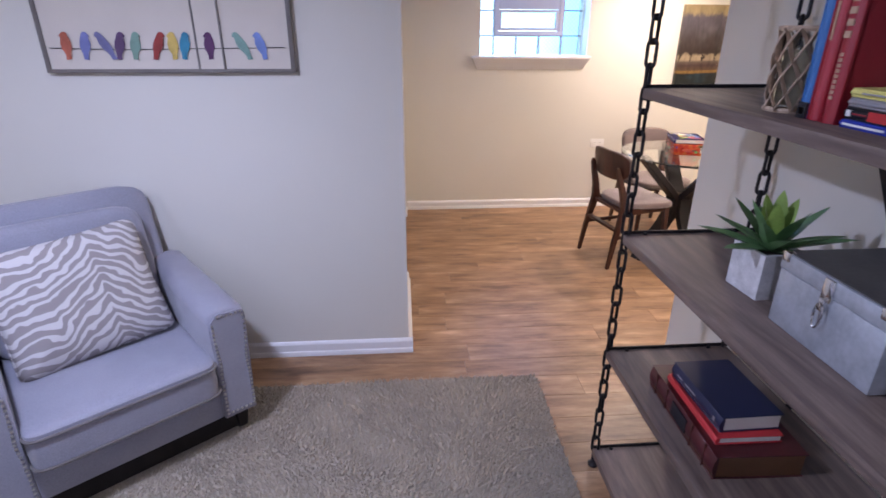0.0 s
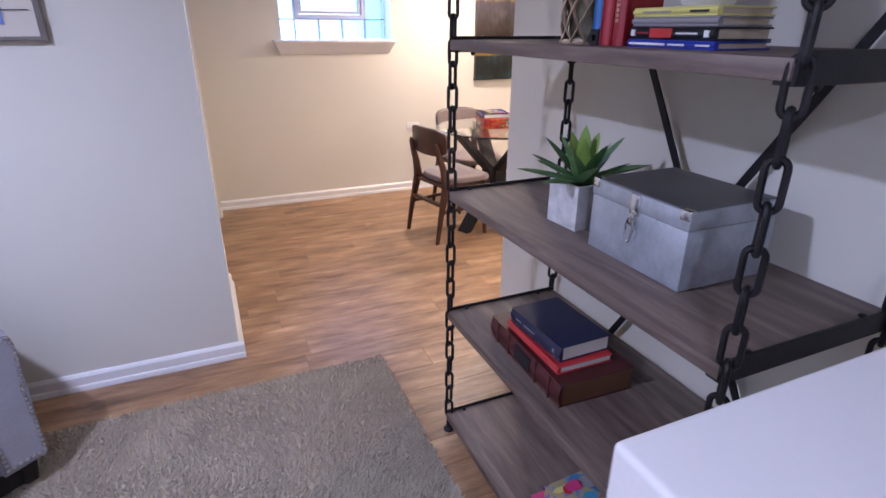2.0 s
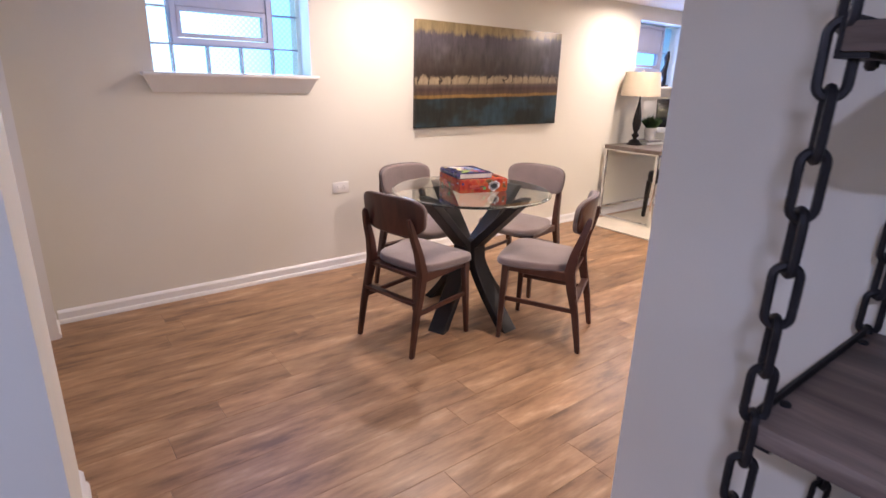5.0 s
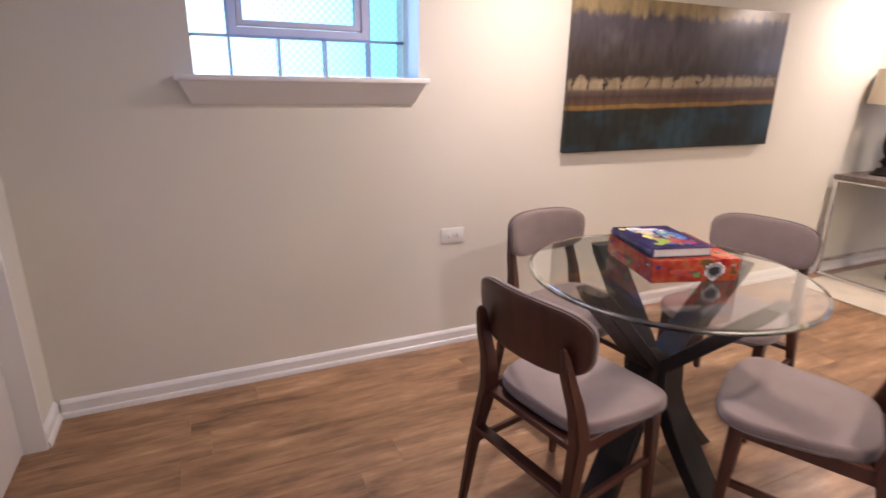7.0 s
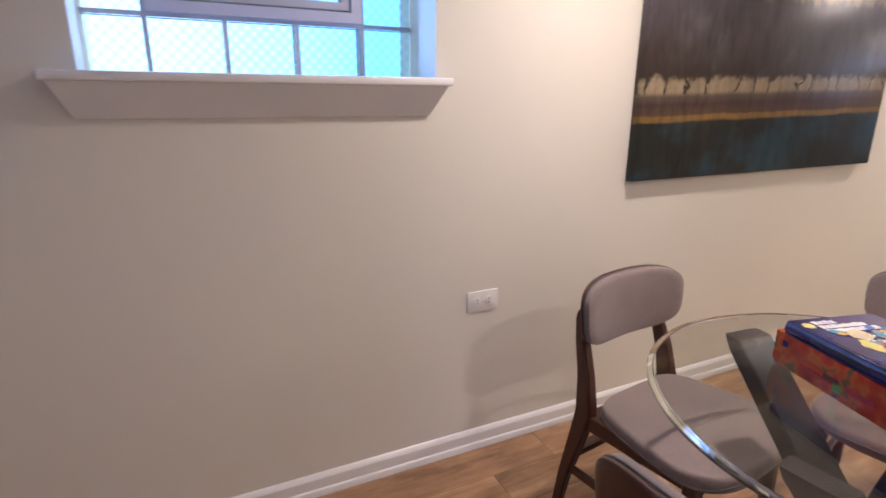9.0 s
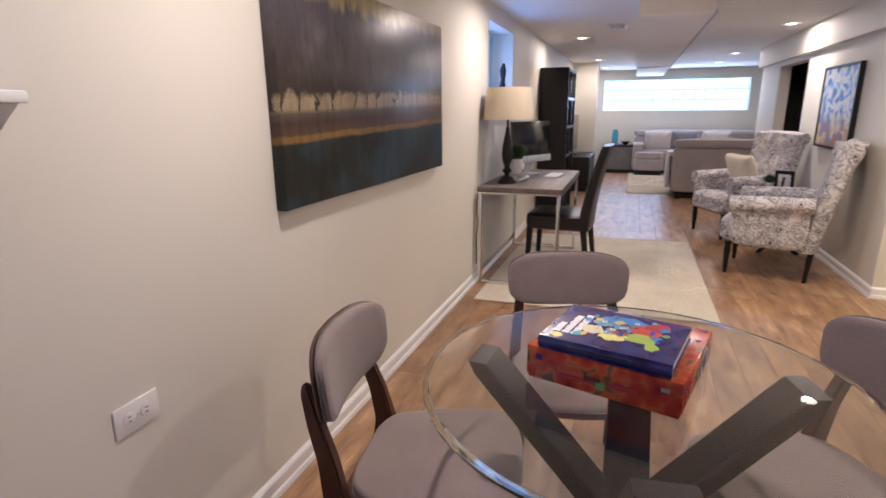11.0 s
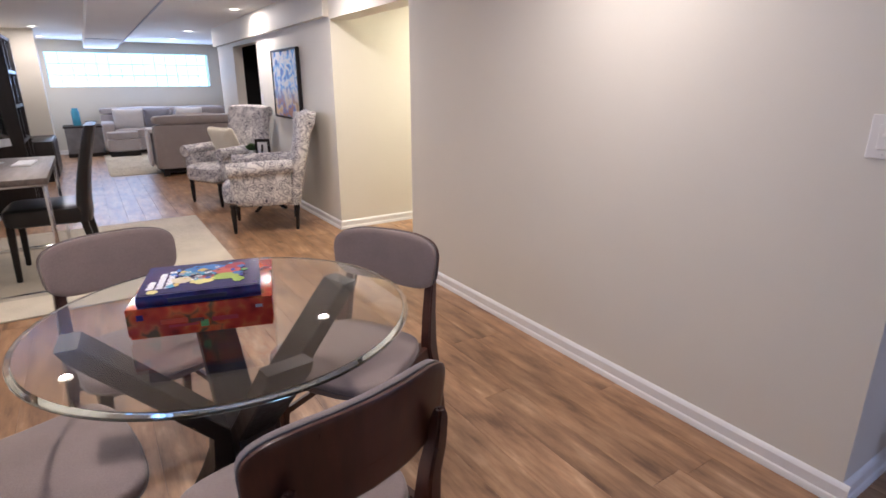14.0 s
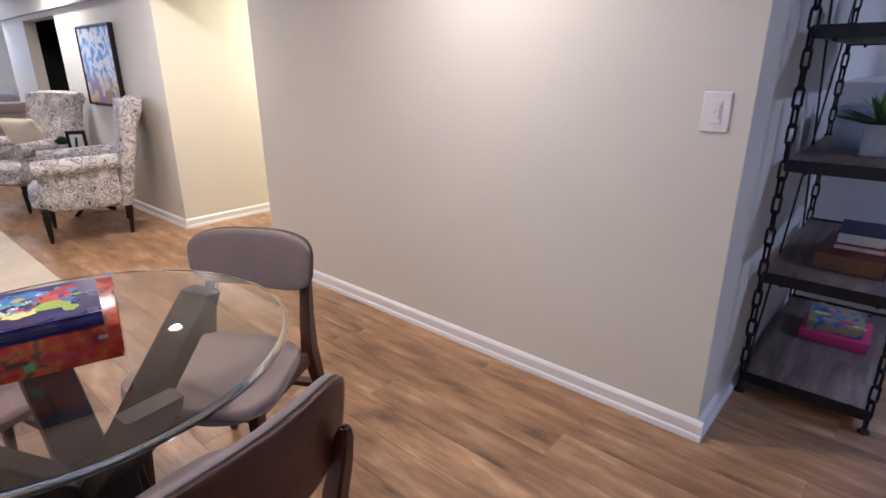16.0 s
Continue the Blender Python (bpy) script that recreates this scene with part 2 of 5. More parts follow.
SEATCLOTH = woven("seat_cloth", (0.174, 0.132, 0.122), (0.252, 0.197, 0.184))
GREYCLOTH = woven("grey_upholstery", (0.225, 0.225, 0.27), (0.30, 0.30, 0.355), 0.85, 300.0)
PIPING = woven("dark_piping", (0.11, 0.095, 0.092), (0.15, 0.135, 0.13))
ZEBRA = zebra()
CREAM = woven("cream_cloth", (0.62, 0.56, 0.43), (0.72, 0.66, 0.53))
SOFACLOTH = woven("sofa_cloth", (0.29, 0.255, 0.25), (0.38, 0.34, 0.33))
WHITECLOTH = woven("white_cloth", (0.62, 0.6, 0.6), (0.75, 0.73, 0.73))
LINEN = woven("linen_shade", (0.47, 0.40, 0.29), (0.56, 0.49, 0.37))
RUG = plain("shag_wool", (0.41, 0.355, 0.28), 0.95, var=0.14, scale=9, fine=120, bump=0.3, sheen=0.3)
RUGCREAM = plain("cream_wool", (0.64, 0.585, 0.485), 0.95, var=0.12, scale=4, fine=160, bump=0.25, sheen=0.2)
LEATHER = plain("black_leather", (0.009, 0.008, 0.009), 0.33, var=0.25, scale=8, fine=220, bump=0.12)
GLASS = clear("table_glass", (0.96, 0.99, 0.975))
GLASSEDGE = clear("glass_edge", (0.86, 0.92, 0.88), 0.02)
BLOCK = clear("glass_block", (0.80, 0.93, 1.0), 0.2, 1.06, 0.3, 42.0)
MORTAR = plain("grey_mortar", (0.46, 0.50, 0.58), 0.8)
VENTFRAME = plain("window_frame_grey", (0.54, 0.54, 0.62), 0.5, var=0.05)
SKYGLOW = glowing("sky_backdrop", (0.33, 0.66, 1.0), 2.6)
nt = SKYGLOW.node_tree
sx = nt.nodes.new("ShaderNodeSeparateXYZ")
nt.links.new(coords(nt, (0.25, 1, 1)), sx.inputs[0])
nt.links.new(ramp(nt, sx.outputs[0], [(0.24, (0.95, 1.0, 1.0)), (0.36, (0.60, 0.90, 1.0)), (0.44, (0.30, 0.66, 1.0)), (1.0, (0.26, 0.58, 1.0))]).outputs[0], nt.nodes["Principled BSDF"].inputs["Emission Color"])
FARGLOW = glowing("far_sky_backdrop", (0.66, 0.86, 1.0), 4.6)
LAMPGLOW = glowing("lamp_glow", (1.0, 0.9, 0.75), 14.0)
PLASTIC = plain("white_plastic", (0.78, 0.77, 0.75), 0.35, var=0.03, bump=0)
SCREEN = plain("dark_screen", (0.012, 0.013, 0.014), 0.12, var=0.05, bump=0)
# Near black that puts the shade of unlit depths into the colour.
SHADE_BLACK = plain("painted_shade_black", (0.015, 0.014, 0.014), 0.9, bump=0)
CERAMIC = plain("white_ceramic", (0.68, 0.67, 0.67), 0.55, var=0.08, scale=20, fine=160, bump=0.2)
BIRCHPOT = plain("whitewashed_pot", (0.58, 0.57, 0.57), 0.7, var=0.28, scale=26, fine=140, bump=0.25)
SOIL = plain("soil", (0.03, 0.022, 0.016), 0.95)
LEAF = plain("succulent_leaf", (0.10, 0.215, 0.08), 0.5, var=0.45, scale=14, fine=160, bump=0.08)
LEAFTIP = plain("young_leaf", (0.25, 0.38, 0.08), 0.5, var=0.3, scale=14, fine=160, bump=0.08)
GRASSG = plain("boxwood_green", (0.04, 0.085, 0.03), 0.6, var=0.5, scale=60)
WICKER = plain("wicker", (0.52, 0.39, 0.28), 0.75, var=0.4, scale=60, fine=300, bump=0.4)
PAGES = plain("book_pages", (0.55, 0.46, 0.33), 0.85, var=0.12, scale=8, fine=500, bump=0.3)
WHITEP = plain("white_pages", (0.68, 0.66, 0.6), 0.85, var=0.1, fine=500, bump=0.3)


def paint(name, c, rough=0.45, var=0.1):
    return plain(name, c, rough, var=var, scale=12, fine=220, bump=0.08)


NAVY, REDC = paint("navy_cover", (0.012, 0.016, 0.05)), paint("red_cover", (0.50, 0.03, 0.035))
MAROON, DKRED = paint("maroon_leather", (0.070, 0.012, 0.014), 0.38, 0.5), paint("crimson_cover", (0.33, 0.018, 0.03))
BLUEC, YELLOWC = paint("blue_cover", (0.03, 0.16, 0.42)), paint("yellow_cover", (0.72, 0.66, 0.22))
TAN, BLACKC = paint("grey_cover", (0.28, 0.27, 0.28)), paint("black_cover", (0.012, 0.012, 0.016))
COBALT, PINK = paint("cobalt_cover", (0.02, 0.04, 0.33)), paint("pink_box", (0.62, 0.05, 0.19))
VIOLET, ORANGE = paint("violet_box", (0.045, 0.026, 0.14), 0.25), paint("orange_box", (0.46, 0.055, 0.025), 0.35, 0.25)
GOLD, GREEN = paint("gold_print", (0.62, 0.42, 0.10)), paint("green_print", (0.10, 0.32, 0.09))
WHITEPRINT, TEAL = paint("white_print", (0.75, 0.75, 0.74)), paint("teal_print", (0.05, 0.28, 0.42))


LIME, CREAMC = paint("lime_print", (0.30, 0.42, 0.06)), paint("cream_print", (0.62, 0.55, 0.36))


def printed(name, stops, scale):
    """Busy printed artwork: small flat patches of colour."""
    m, nt, b = nodes_of(name)
    vo = add(nt, "TexVoronoi", Scale=scale)
    nz = add(nt, "TexNoise", Scale=scale * 0.5, Detail=2.0)
    v = coords(nt)
    nt.links.new(v, vo.inputs["Vector"]), nt.links.new(v, nz.inputs["Vector"])
    mx = nt.nodes.new("ShaderNodeMix")
    mx.inputs["Factor"].default_value = 0.35
    nt.links.new(nz.outputs["Fac"], mx.inputs["A"]), nt.links.new(vo.outputs["Distance"], mx.inputs["B"])
    nt.links.new(ramp(nt, mx.outputs["Result"], stops).outputs[0], b.inputs["Base Color"])
    b.inputs["Roughness"].default_value = 0.2
    return m


REDPRINT = printed("red_printed_card", [(0.30, (0.20, 0.012, 0.010)), (0.40, (0.36, 0.026, 0.016)), (0.50, (0.42, 0.042, 0.018)), (0.58, (0.48, 0.10, 0.03)), (0.64, (0.12, 0.07, 0.03))], 34.0)
PURPLEPRINT = printed("violet_printed_card", [(0.30, (0.012, 0.01, 0.045)), (0.42, (0.032, 0.018, 0.095)), (0.54, (0.025, 0.03, 0.13)), (0.62, (0.07, 0.03, 0.12))], 26.0)
PUZZLE = printed("puzzle_printed_card", [(0.30, (0.10, 0.06, 0.24)), (0.40, (0.30, 0.27, 0.36)), (0.47, (0.42, 0.34, 0.10)), (0.54, (0.28, 0.28, 0.32)), (0.62, (0.05, 0.18, 0.34))], 30.0)
BROWNPAGES = plain("aged_pages", (0.20, 0.10, 0.05), 0.85, var=0.2, scale=8, fine=500, bump=0.3)
BROWNC = paint("brown_band", (0.075, 0.024, 0.018))


# ---- mesh helpers ----
def link(name, bm, material, parent=None, label="", smooth=None):
    me = bpy.data.meshes.new(name)
    bm.normal_update()
    bm.to_mesh(me)
    bm.free()
    me.materials.append(material)
    if smooth is not None:
        me.shade_smooth()
        me.set_sharp_from_angle(angle=radians(smooth))
    ob = new(name, me)
    if parent is not None:
        ob.parent = parent
    if label:
        ob["label"] = label
    return ob


def part(name, bm, material, parent, label="", smooth=40):
    return link(name, bm, material, parent, label, smooth)


def thing(name, label, category, m=None, group="", kind=""):
    ob = new(name)
    ob.empty_display_size = 0.1
    if m is not None:
        ob.matrix_world = m
    return tagged(ob, label, category, group, kind)


def box(x0, x1, y0, y1, z0, z1, r=0.0, seg=2, bm=None):
    own = bmesh.new()
    bmesh.ops.create_cube(own, size=1)
    for v in own.verts:
        v.co = Vector(((x0 + x1) / 2 + v.co.x * (x1 - x0), (y0 + y1) / 2 + v.co.y * (y1 - y0), (z0 + z1) / 2 + v.co.z * (z1 - z0)))
    if r:
        bmesh.ops.bevel(own, geom=own.edges[:], offset=r, segments=seg, profile=0.5, affect="EDGES")
    return own if bm is None else merge(bm, own)


def merge(bm, other):
    me = bpy.data.meshes.new("tmp")
    other.to_mesh(me)
    other.free()
    bm.from_mesh(me)
    bpy.data.meshes.remove(me)
    return bm


def moved(bm, m):
    bmesh.ops.transform(bm, matrix=m, verts=bm.verts)
    return bm


def loft(rings, closed=True, caps=True, bm=None):
    """Skins a list of rings of points."""
    bm = bmesh.new() if bm is None else bm
    made = [[bm.verts.new(p) for p in ring] for ring in rings]
    for a, b in zip(made, made[1:]):
        n = len(a)
        for i in range(n if closed else n - 1):
            bm.faces.new((a[i], a[(i + 1) % n], b[(i + 1) % n], b[i]))
    if caps:
        bm.faces.new(made[0][::-1])
        bm.faces.new(made[-1])
    bmesh.ops.recalc_face_normals(bm, faces=bm.faces)
    return bm


def lathe(profile, n=20, bm=None):
    """Turns (radius, z) pairs round the z axis."""
    return loft([[(r * math.cos(2 * math.pi * i / n), r * math.sin(2 * math.pi * i / n), z) for i in range(n)] for r, z in profile], bm=bm)


def tube(points, radius, n=8, closed=False, flat=1.0, bm=None):
    """A rod along points; radius may be one number or one for each point; flat squeezes it."""
    pts = [Vector(p) for p in points]
    radii = radius if isinstance(radius, (list, tuple)) else [radius] * len(pts)
    rings, side = [], None
    for i, p in enumerate(pts):
        a = pts[i - 1] if (i or closed) else p
        b = pts[(i + 1) % len(pts)] if (i < len(pts) - 1 or closed) else p
        d = (b - a).normalized()
        if side is None:
            side = d.orthogonal().normalized()
        side = (side - d * side.dot(d)).normalized()
        up = d.cross(side)
        rings.append([p + (side * math.cos(2 * math.pi * k / n) + up * flat * math.sin(2 * math.pi * k / n)) * radii[i] for k in range(n)])
    if closed:
        rings.append(rings[0])
    out = loft(rings, caps=not closed, bm=bm)
    if closed:
        bmesh.ops.remove_doubles(out, verts=out.verts, dist=1e-6)
    return out


def bar(a, b, w, t, bm=None, w2=None, t2=None):
    """A square-cut bar from a to b, tapering to w2 by t2."""
    a, b = Vector(a), Vector(b)
    d = (b - a).normalized()
    s = d.cross(Vector((0, 1, 0) if abs(d.y) < 0.9 else (1, 0, 0))).normalized()
    u = d.cross(s)
    rings = []
    for p, ww, tt in ((a, w, t), (b, w2 or w, t2 or t)):
        rings.append([p + s * x * ww / 2 + u * y * tt / 2 for x, y in ((-1, -1), (1, -1), (1, 1), (-1, 1))])
    out = loft(rings)
    bmesh.ops.bevel(out, geom=out.edges[:], offset=min(w, t) * 0.12, segments=1, affect="EDGES")
    return out if bm is None else merge(bm, out)


def oval(w, h, n=40, power=2.6):
    out = []
    for i in range(n):
        a = 2 * math.pi * i / n
        c, s = math.cos(a), math.sin(a)
        out.append((w / 2 * math.copysign(abs(c) ** (2 / power), c), h / 2 * math.copysign(abs(s) ** (2 / power), s)))
    return out


def pad(outline, thick, puff=0.3, n=4):
    """A cushion: an outline with rounded edges and domed faces, thick along z."""
    rings = []
    for k in range(-n, n + 1):
        a = math.pi / 2 * k / n
        s = 1 - puff * (1 - math.cos(a)) ** 1.5
        rings.append([(x * s, y * s, thick / 2 * math.sin(a)) for x, y in outline])
    top = [(x * (1 - puff) * 0.4, y * (1 - puff) * 0.4, thick * 0.53) for x, y in outline]
    low = [(x, y, -z) for x, y, z in top]
    return loft([low] + rings + [top])


def cloud(w, d, h, power=4.0, bulge=0.0, n=36, rings=10, sag=0.0):
    """A soft upholstered block, w by d by h, standing on z = 0."""
    out = []
    for k in range(rings + 1):
        a = math.pi * (k / rings - 0.5)
        c, s = math.cos(a), math.sin(a)
        s2 = math.copysign(abs(s) ** (2 / power), s)
        c2 = max(0.02, abs(c) ** (2 / power))
        out.append([(x * c2, y * c2, h / 2 + h / 2 * s2) for x, y in oval(w, d, n, power)])
    return loft(out)


# ---- structure ----
def wall(name, boxes, material=WALL):
    bm = bmesh.new()
    for b in boxes:
        box(*b, bm=bm)
    return tagged(link(name, bm, material), kind="structure")


YN, YS, XS, XW, YL, XE = 4.81, 2.07, 1.27, 0.115, 2.47, 13.5
W1, W2 = (0.77, 1.68, 1.335, 1.98), (5.2, 6.09, 1.32, 1.95)
wall("wall_north", [(0.115, W1[0], YN, YN + 0.3, 0, H), (W1[0], W1[1], YN, YN + 0.3, 0, W1[2] - 0.0225), (W1[0], W1[1], YN, YN + 0.3, W1[3], H),
                    (W1[1], W2[0], YN, YN + 0.3, 0, H), (W2[0], W2[1], YN, YN + 0.3, 0, W2[2] - 0.0225), (W2[0], W2[1], YN, YN + 0.3, W2[3], H),
                    (W2[1], XE, YN, YN + 0.3, 0, H)])
CL0, CL1, CLZ = 3.35, 4.60, 1.98
wall("wall_closet", [(-0.02, XW, YL + 0.12, CL0, 0, H), (-0.02, XW, CL0, CL1, CLZ, H), (-0.02, XW, CL1, YN, 0, H)])
wall("wall_birds", [(-2.6, XW, YL, YL + 0.12, 0, H)])
wall("wall_closet_back", [(-0.8, -0.7, YL + 0.12, YN, 0, H), (-0.7, -0.02, YN, YN + 0.1, 0, H)])
wall("wall_south", [(XS + 0.12, 4.01, YS - 0.12, YS, 0, H)])
wall("wall_shelf", [(XS, XS + 0.12, -1.8, YS, 0, H)])
wall("wall_front", [(-2.6, XS + 0.12, -1.9, -1.8, 0, H)])
wall("wall_west", [(-2.7, -2.6, -1.9, YL + 0.12, 0, H)])
wall("wall_hall_east", [(5.35, 5.47, 0.0, YS, 0, H)])
wall("wall_hall_west", [(3.89, 4.01, 0.0, YS - 0.12, 0, H)])
wall("wall_hall_end", [(3.89, 5.47, -0.1, 0.0, 0, H)])
wall("wall_armchairs", [(5.47, 7.73, YS - 0.12, YS, 0, H), (7.73, 8.93, YS - 0.12, YS, 1.78, H), (8.93, 9.93, YS - 0.12, YS, 0, H)])
# Walls coloured near black to stand for the unlit room past the doorway.
wall("wall_dark_room", [(7.5, 9.3, 0.9, 1.0, 0, H), (7.4, 7.5, 0.9, YS - 0.12, 0, H), (9.3, 9.4, 0.9, YS - 0.12, 0, H)], SHADE_BLACK)
wall("wall_living_south", [(9.81, 9.93, -0.6, YS - 0.12, 0, H), (9.81, XE, -0.7, -0.6, 0, H)])
FW = (1.58, 4.39, 1.255, 1.88)
wall("wall_east", [(XE, XE + 0.3, -0.7, FW[0], 0, H), (XE, XE + 0.3, FW[0], FW[1], 0, FW[2]), (XE, XE + 0.3, FW[0], FW[1], FW[3], H), (XE, XE + 0.3, FW[1], YN + 0.3, 0, H)])
wall("wall_pier", [(11.2, 11.5, 4.38, YN, 0, H)])
wall("ceiling", [(-2.7, XE + 0.3, -1.9, YN + 0.4, H, H + 0.1)], CEIL)
wall("soffit_south", [(4.01, 5.35, 1.9, YS + 0.01, 1.81, H), (5.35, 9.95, YS, YS + 0.06, 1.83, H), (XS + 0.12, 4.01, YS, YS + 0.004, 1.9, H)])
wall("soffit_duct", [(5.4, 13.3, 3.25, 3.75, H - 0.14, H)], CEIL)
wall("ceiling_track", [(5.4, 13.0, 3.236, 3.25, H - 0.148, H - 0.13), (10.66, 10.69, 3.25, 3.75, H - 0.146, H - 0.14)], MORTAR)


def skirting(x0, y0, x1, y1, nx, ny):
    """A moulded skirting on the wall from (x0, y0) to (x1, y1), proud towards (nx, ny)."""
    prof = [(0, 0), (0.022, 0), (0.022, 0.012), (0.018, 0.022), (0.013, 0.026), (0.013, 0.062), (0.009, 0.070), (0.004, 0.076), (0, 0.078)]
    bm = loft([[(x + nx * u, y + ny * u, z) for u, z in prof] for x, y in ((x0, y0), (x1, y1))])
    tagged(link("baseboard", bm, TRIM, smooth=25), kind="structure")


skirting(XW + 0.022, YN, 11.2, YN, 0, -1)
skirting(XW, CL1 + 0.004, XW, YN - 0.001, 1, 0)
skirting(XW, YL, XW, CL0 - 0.06, 1, 0)
skirting(-2.6, YL, XW + 0.022, YL, 0, -1)
skirting(XS - 0.022, YS, 4.01, YS, 0, 1)
skirting(XS, -1.8, XS, YS, -1, 0)
skirting(5.35, 0.0, 5.35, YS, -1, 0)
skirting(5.328, YS, 7.73, YS, 0, 1)
skirting(8.93, YS, 9.93, YS, 0, 1)
skirting(11.5, YN, XE, YN, 0, -1)
skirting(XE, -0.6, XE, YN, -1, 0)


# ---- windows ----
def glass_block_window(name, x0, x1, z0, z1, yg, label):
    win = thing(name, label, "window", pose(x0, yg, z0), kind="structure")
    w, h = x1 - x0, z1 - z0
    cols = [0.0, 0.145, 0.345, 0.545, 0.745, w]
    rows = [0.0, 0.155, 0.355, h - 0.012]
    g = 0.006
    for i in range(5):
        for k in range(3):
            if 1 <= i <= 3 and k >= 1:
                continue
            part("glass_block", box(cols[i] + g, cols[i + 1] - g, 0, 0.012, rows[k] + g, rows[k + 1] - g, 0.003), BLOCK, win).visible_shadow = False
    bm = bmesh.new()
    for c in cols[1:-1]:
        box(c - g, c + g, 0.003, 0.06, 0, rows[1] if c not in (cols[1], cols[4]) else h, bm=bm)
    box(0, w, 0.004, 0.059, rows[1] - g, rows[1] + g, bm=bm)
    box(0, cols[1] - g, 0.004, 0.059, rows[2] - g, rows[2] + g, bm=bm)
    box(cols[4] + g, w, 0.004, 0.059, rows[2] - g, rows[2] + g, bm=bm)
    part("mortar_joint", bm, MORTAR, win)
    a, b, c, d = cols[1] + g, cols[4] - g, rows[1] + g, rows[3]
    bm = bmesh.new()
    for q in ((a, b, c, c + 0.03), (a, b, d - 0.03, d), (a, a + 0.03, c + 0.03, d - 0.03), (b - 0.03, b, c + 0.03, d - 0.03)):
        box(q[0], q[1], -0.012, 0.06, q[2], q[3], bm=bm)
    fr = part("vent_frame", bm, VENTFRAME, win)
    bm = bmesh.new()
    a, b, c, d = a + 0.034, b - 0.034, c + 0.036, c + 0.2
    for q in ((a, b, c, c + 0.022), (a, b, d - 0.022, d), (a, a + 0.022, c + 0.022, d - 0.022), (b - 0.022, b, c + 0.022, d - 0.022)):
        box(q[0], q[1], -0.004, 0.05, q[2], q[3], bm=bm)
    sash = part("sash", bm, VENTFRAME, win)
    part("pane", box(a + 0.022, b - 0.022, 0.02, 0.026, c + 0.022, d - 0.022), BLOCK, sash).visible_shadow = False
    part("upper_panel", box(a, b, 0.0, 0.05, d + 0.004, rows[3] - 0.032), VENTFRAME, win)
    return win


def sill(x0, x1, z, y_front, y_back, kind_name):
    st = thing(kind_name, "white painted window sill with a moulded apron", "window sill", pose(0, 0, 0), kind="structure")
    part("sill_board", box(x0, x1, y_front, y_back, z - 0.022, z, 0.005), TRIM, st)
    prof = [(y_front + 0.012, z - 0.0223), (y_front + 0.03, z - 0.05), (YN - 0.02, z - 0.095), (YN - 0.006, z - 0.108), (YN - 0.001, z - 0.108), (YN - 0.001, z - 0.0223)]
    a, b = [], []
    for y, zz in prof:
        k = (z - 0.0223 - zz) * 0.45
        a.append((x0 + 0.012 + k, y, zz)), b.append((x1 - 0.012 - k, y, zz))
    part("apron", loft([a, b]), TRIM, st)


glass_block_window("window_1", W1[0], W1[1], W1[2], W1[3], 5.0, "glass block window with a grey framed vent")
sill(0.70, 1.705, W1[2], 4.735, 5.0, "window_sill_1")
glass_block_window("window_2", W2[0], W2[1], W2[2], W2[3], 5.0, "glass block window above the desk")
sill(5.14, 6.15, W2[2], 4.735, 5.0, "window_sill_2")


def far_window():
    win = thing("window_3", "wide bright glass block window high in the wall", "window", pose(XE, FW[0], FW[2]), kind="structure")
    n, w, h = 14, FW[1] - FW[0], FW[3] - FW[2]
    for i in range(n):
        for k in range(3):
            part("glass_block", box(0.1, 0.17, w * i / n + 0.005, w * (i + 1) / n - 0.005, h * k / 3 + 0.005, h * (k + 1) / 3 - 0.005), BLOCK, win, smooth=None).visible_shadow = False
    bm = bmesh.new()
    for k in (1, 2):
        box(0.11, 0.16, 0, w, h * k / 3 - 0.005, h * k / 3 + 0.005, bm=bm)
    for i in range(1, n):
        box(0.112, 0.158, w * i / n - 0.004, w * i / n + 0.004, 0, h, bm=bm)
    part("mortar_joint", bm, MORTAR, win)


far_window()
tagged(link("backdrop", box(-0.5, 7.5, 5.6, 5.62, 0.8, 2.6), SKYGLOW), kind="structure")
tagged(link("backdrop", box(14.3, 14.32, 0.5, 5.5, 0.6, 2.6), FARGLOW), kind="structure")


def downlight(x, y):
    d = thing("downlight", "round white recessed ceiling downlight, switched on", "ceiling light", pose(x, y, H), "recessed ceiling lights")
    part("trim_ring", lathe([(0.047, 0), (0.047, -0.005), (0.075, -0.007), (0.085, -0.002), (0.085, 0)], 28), TRIM, d)
    part("lens", lathe([(0.046, -0.001), (0.046, -0.004)], 24), LAMPGLOW, d)


for x, y in DINING + FAR + FRONT + [(4.65, 0.9)]:
    downlight(x, y)


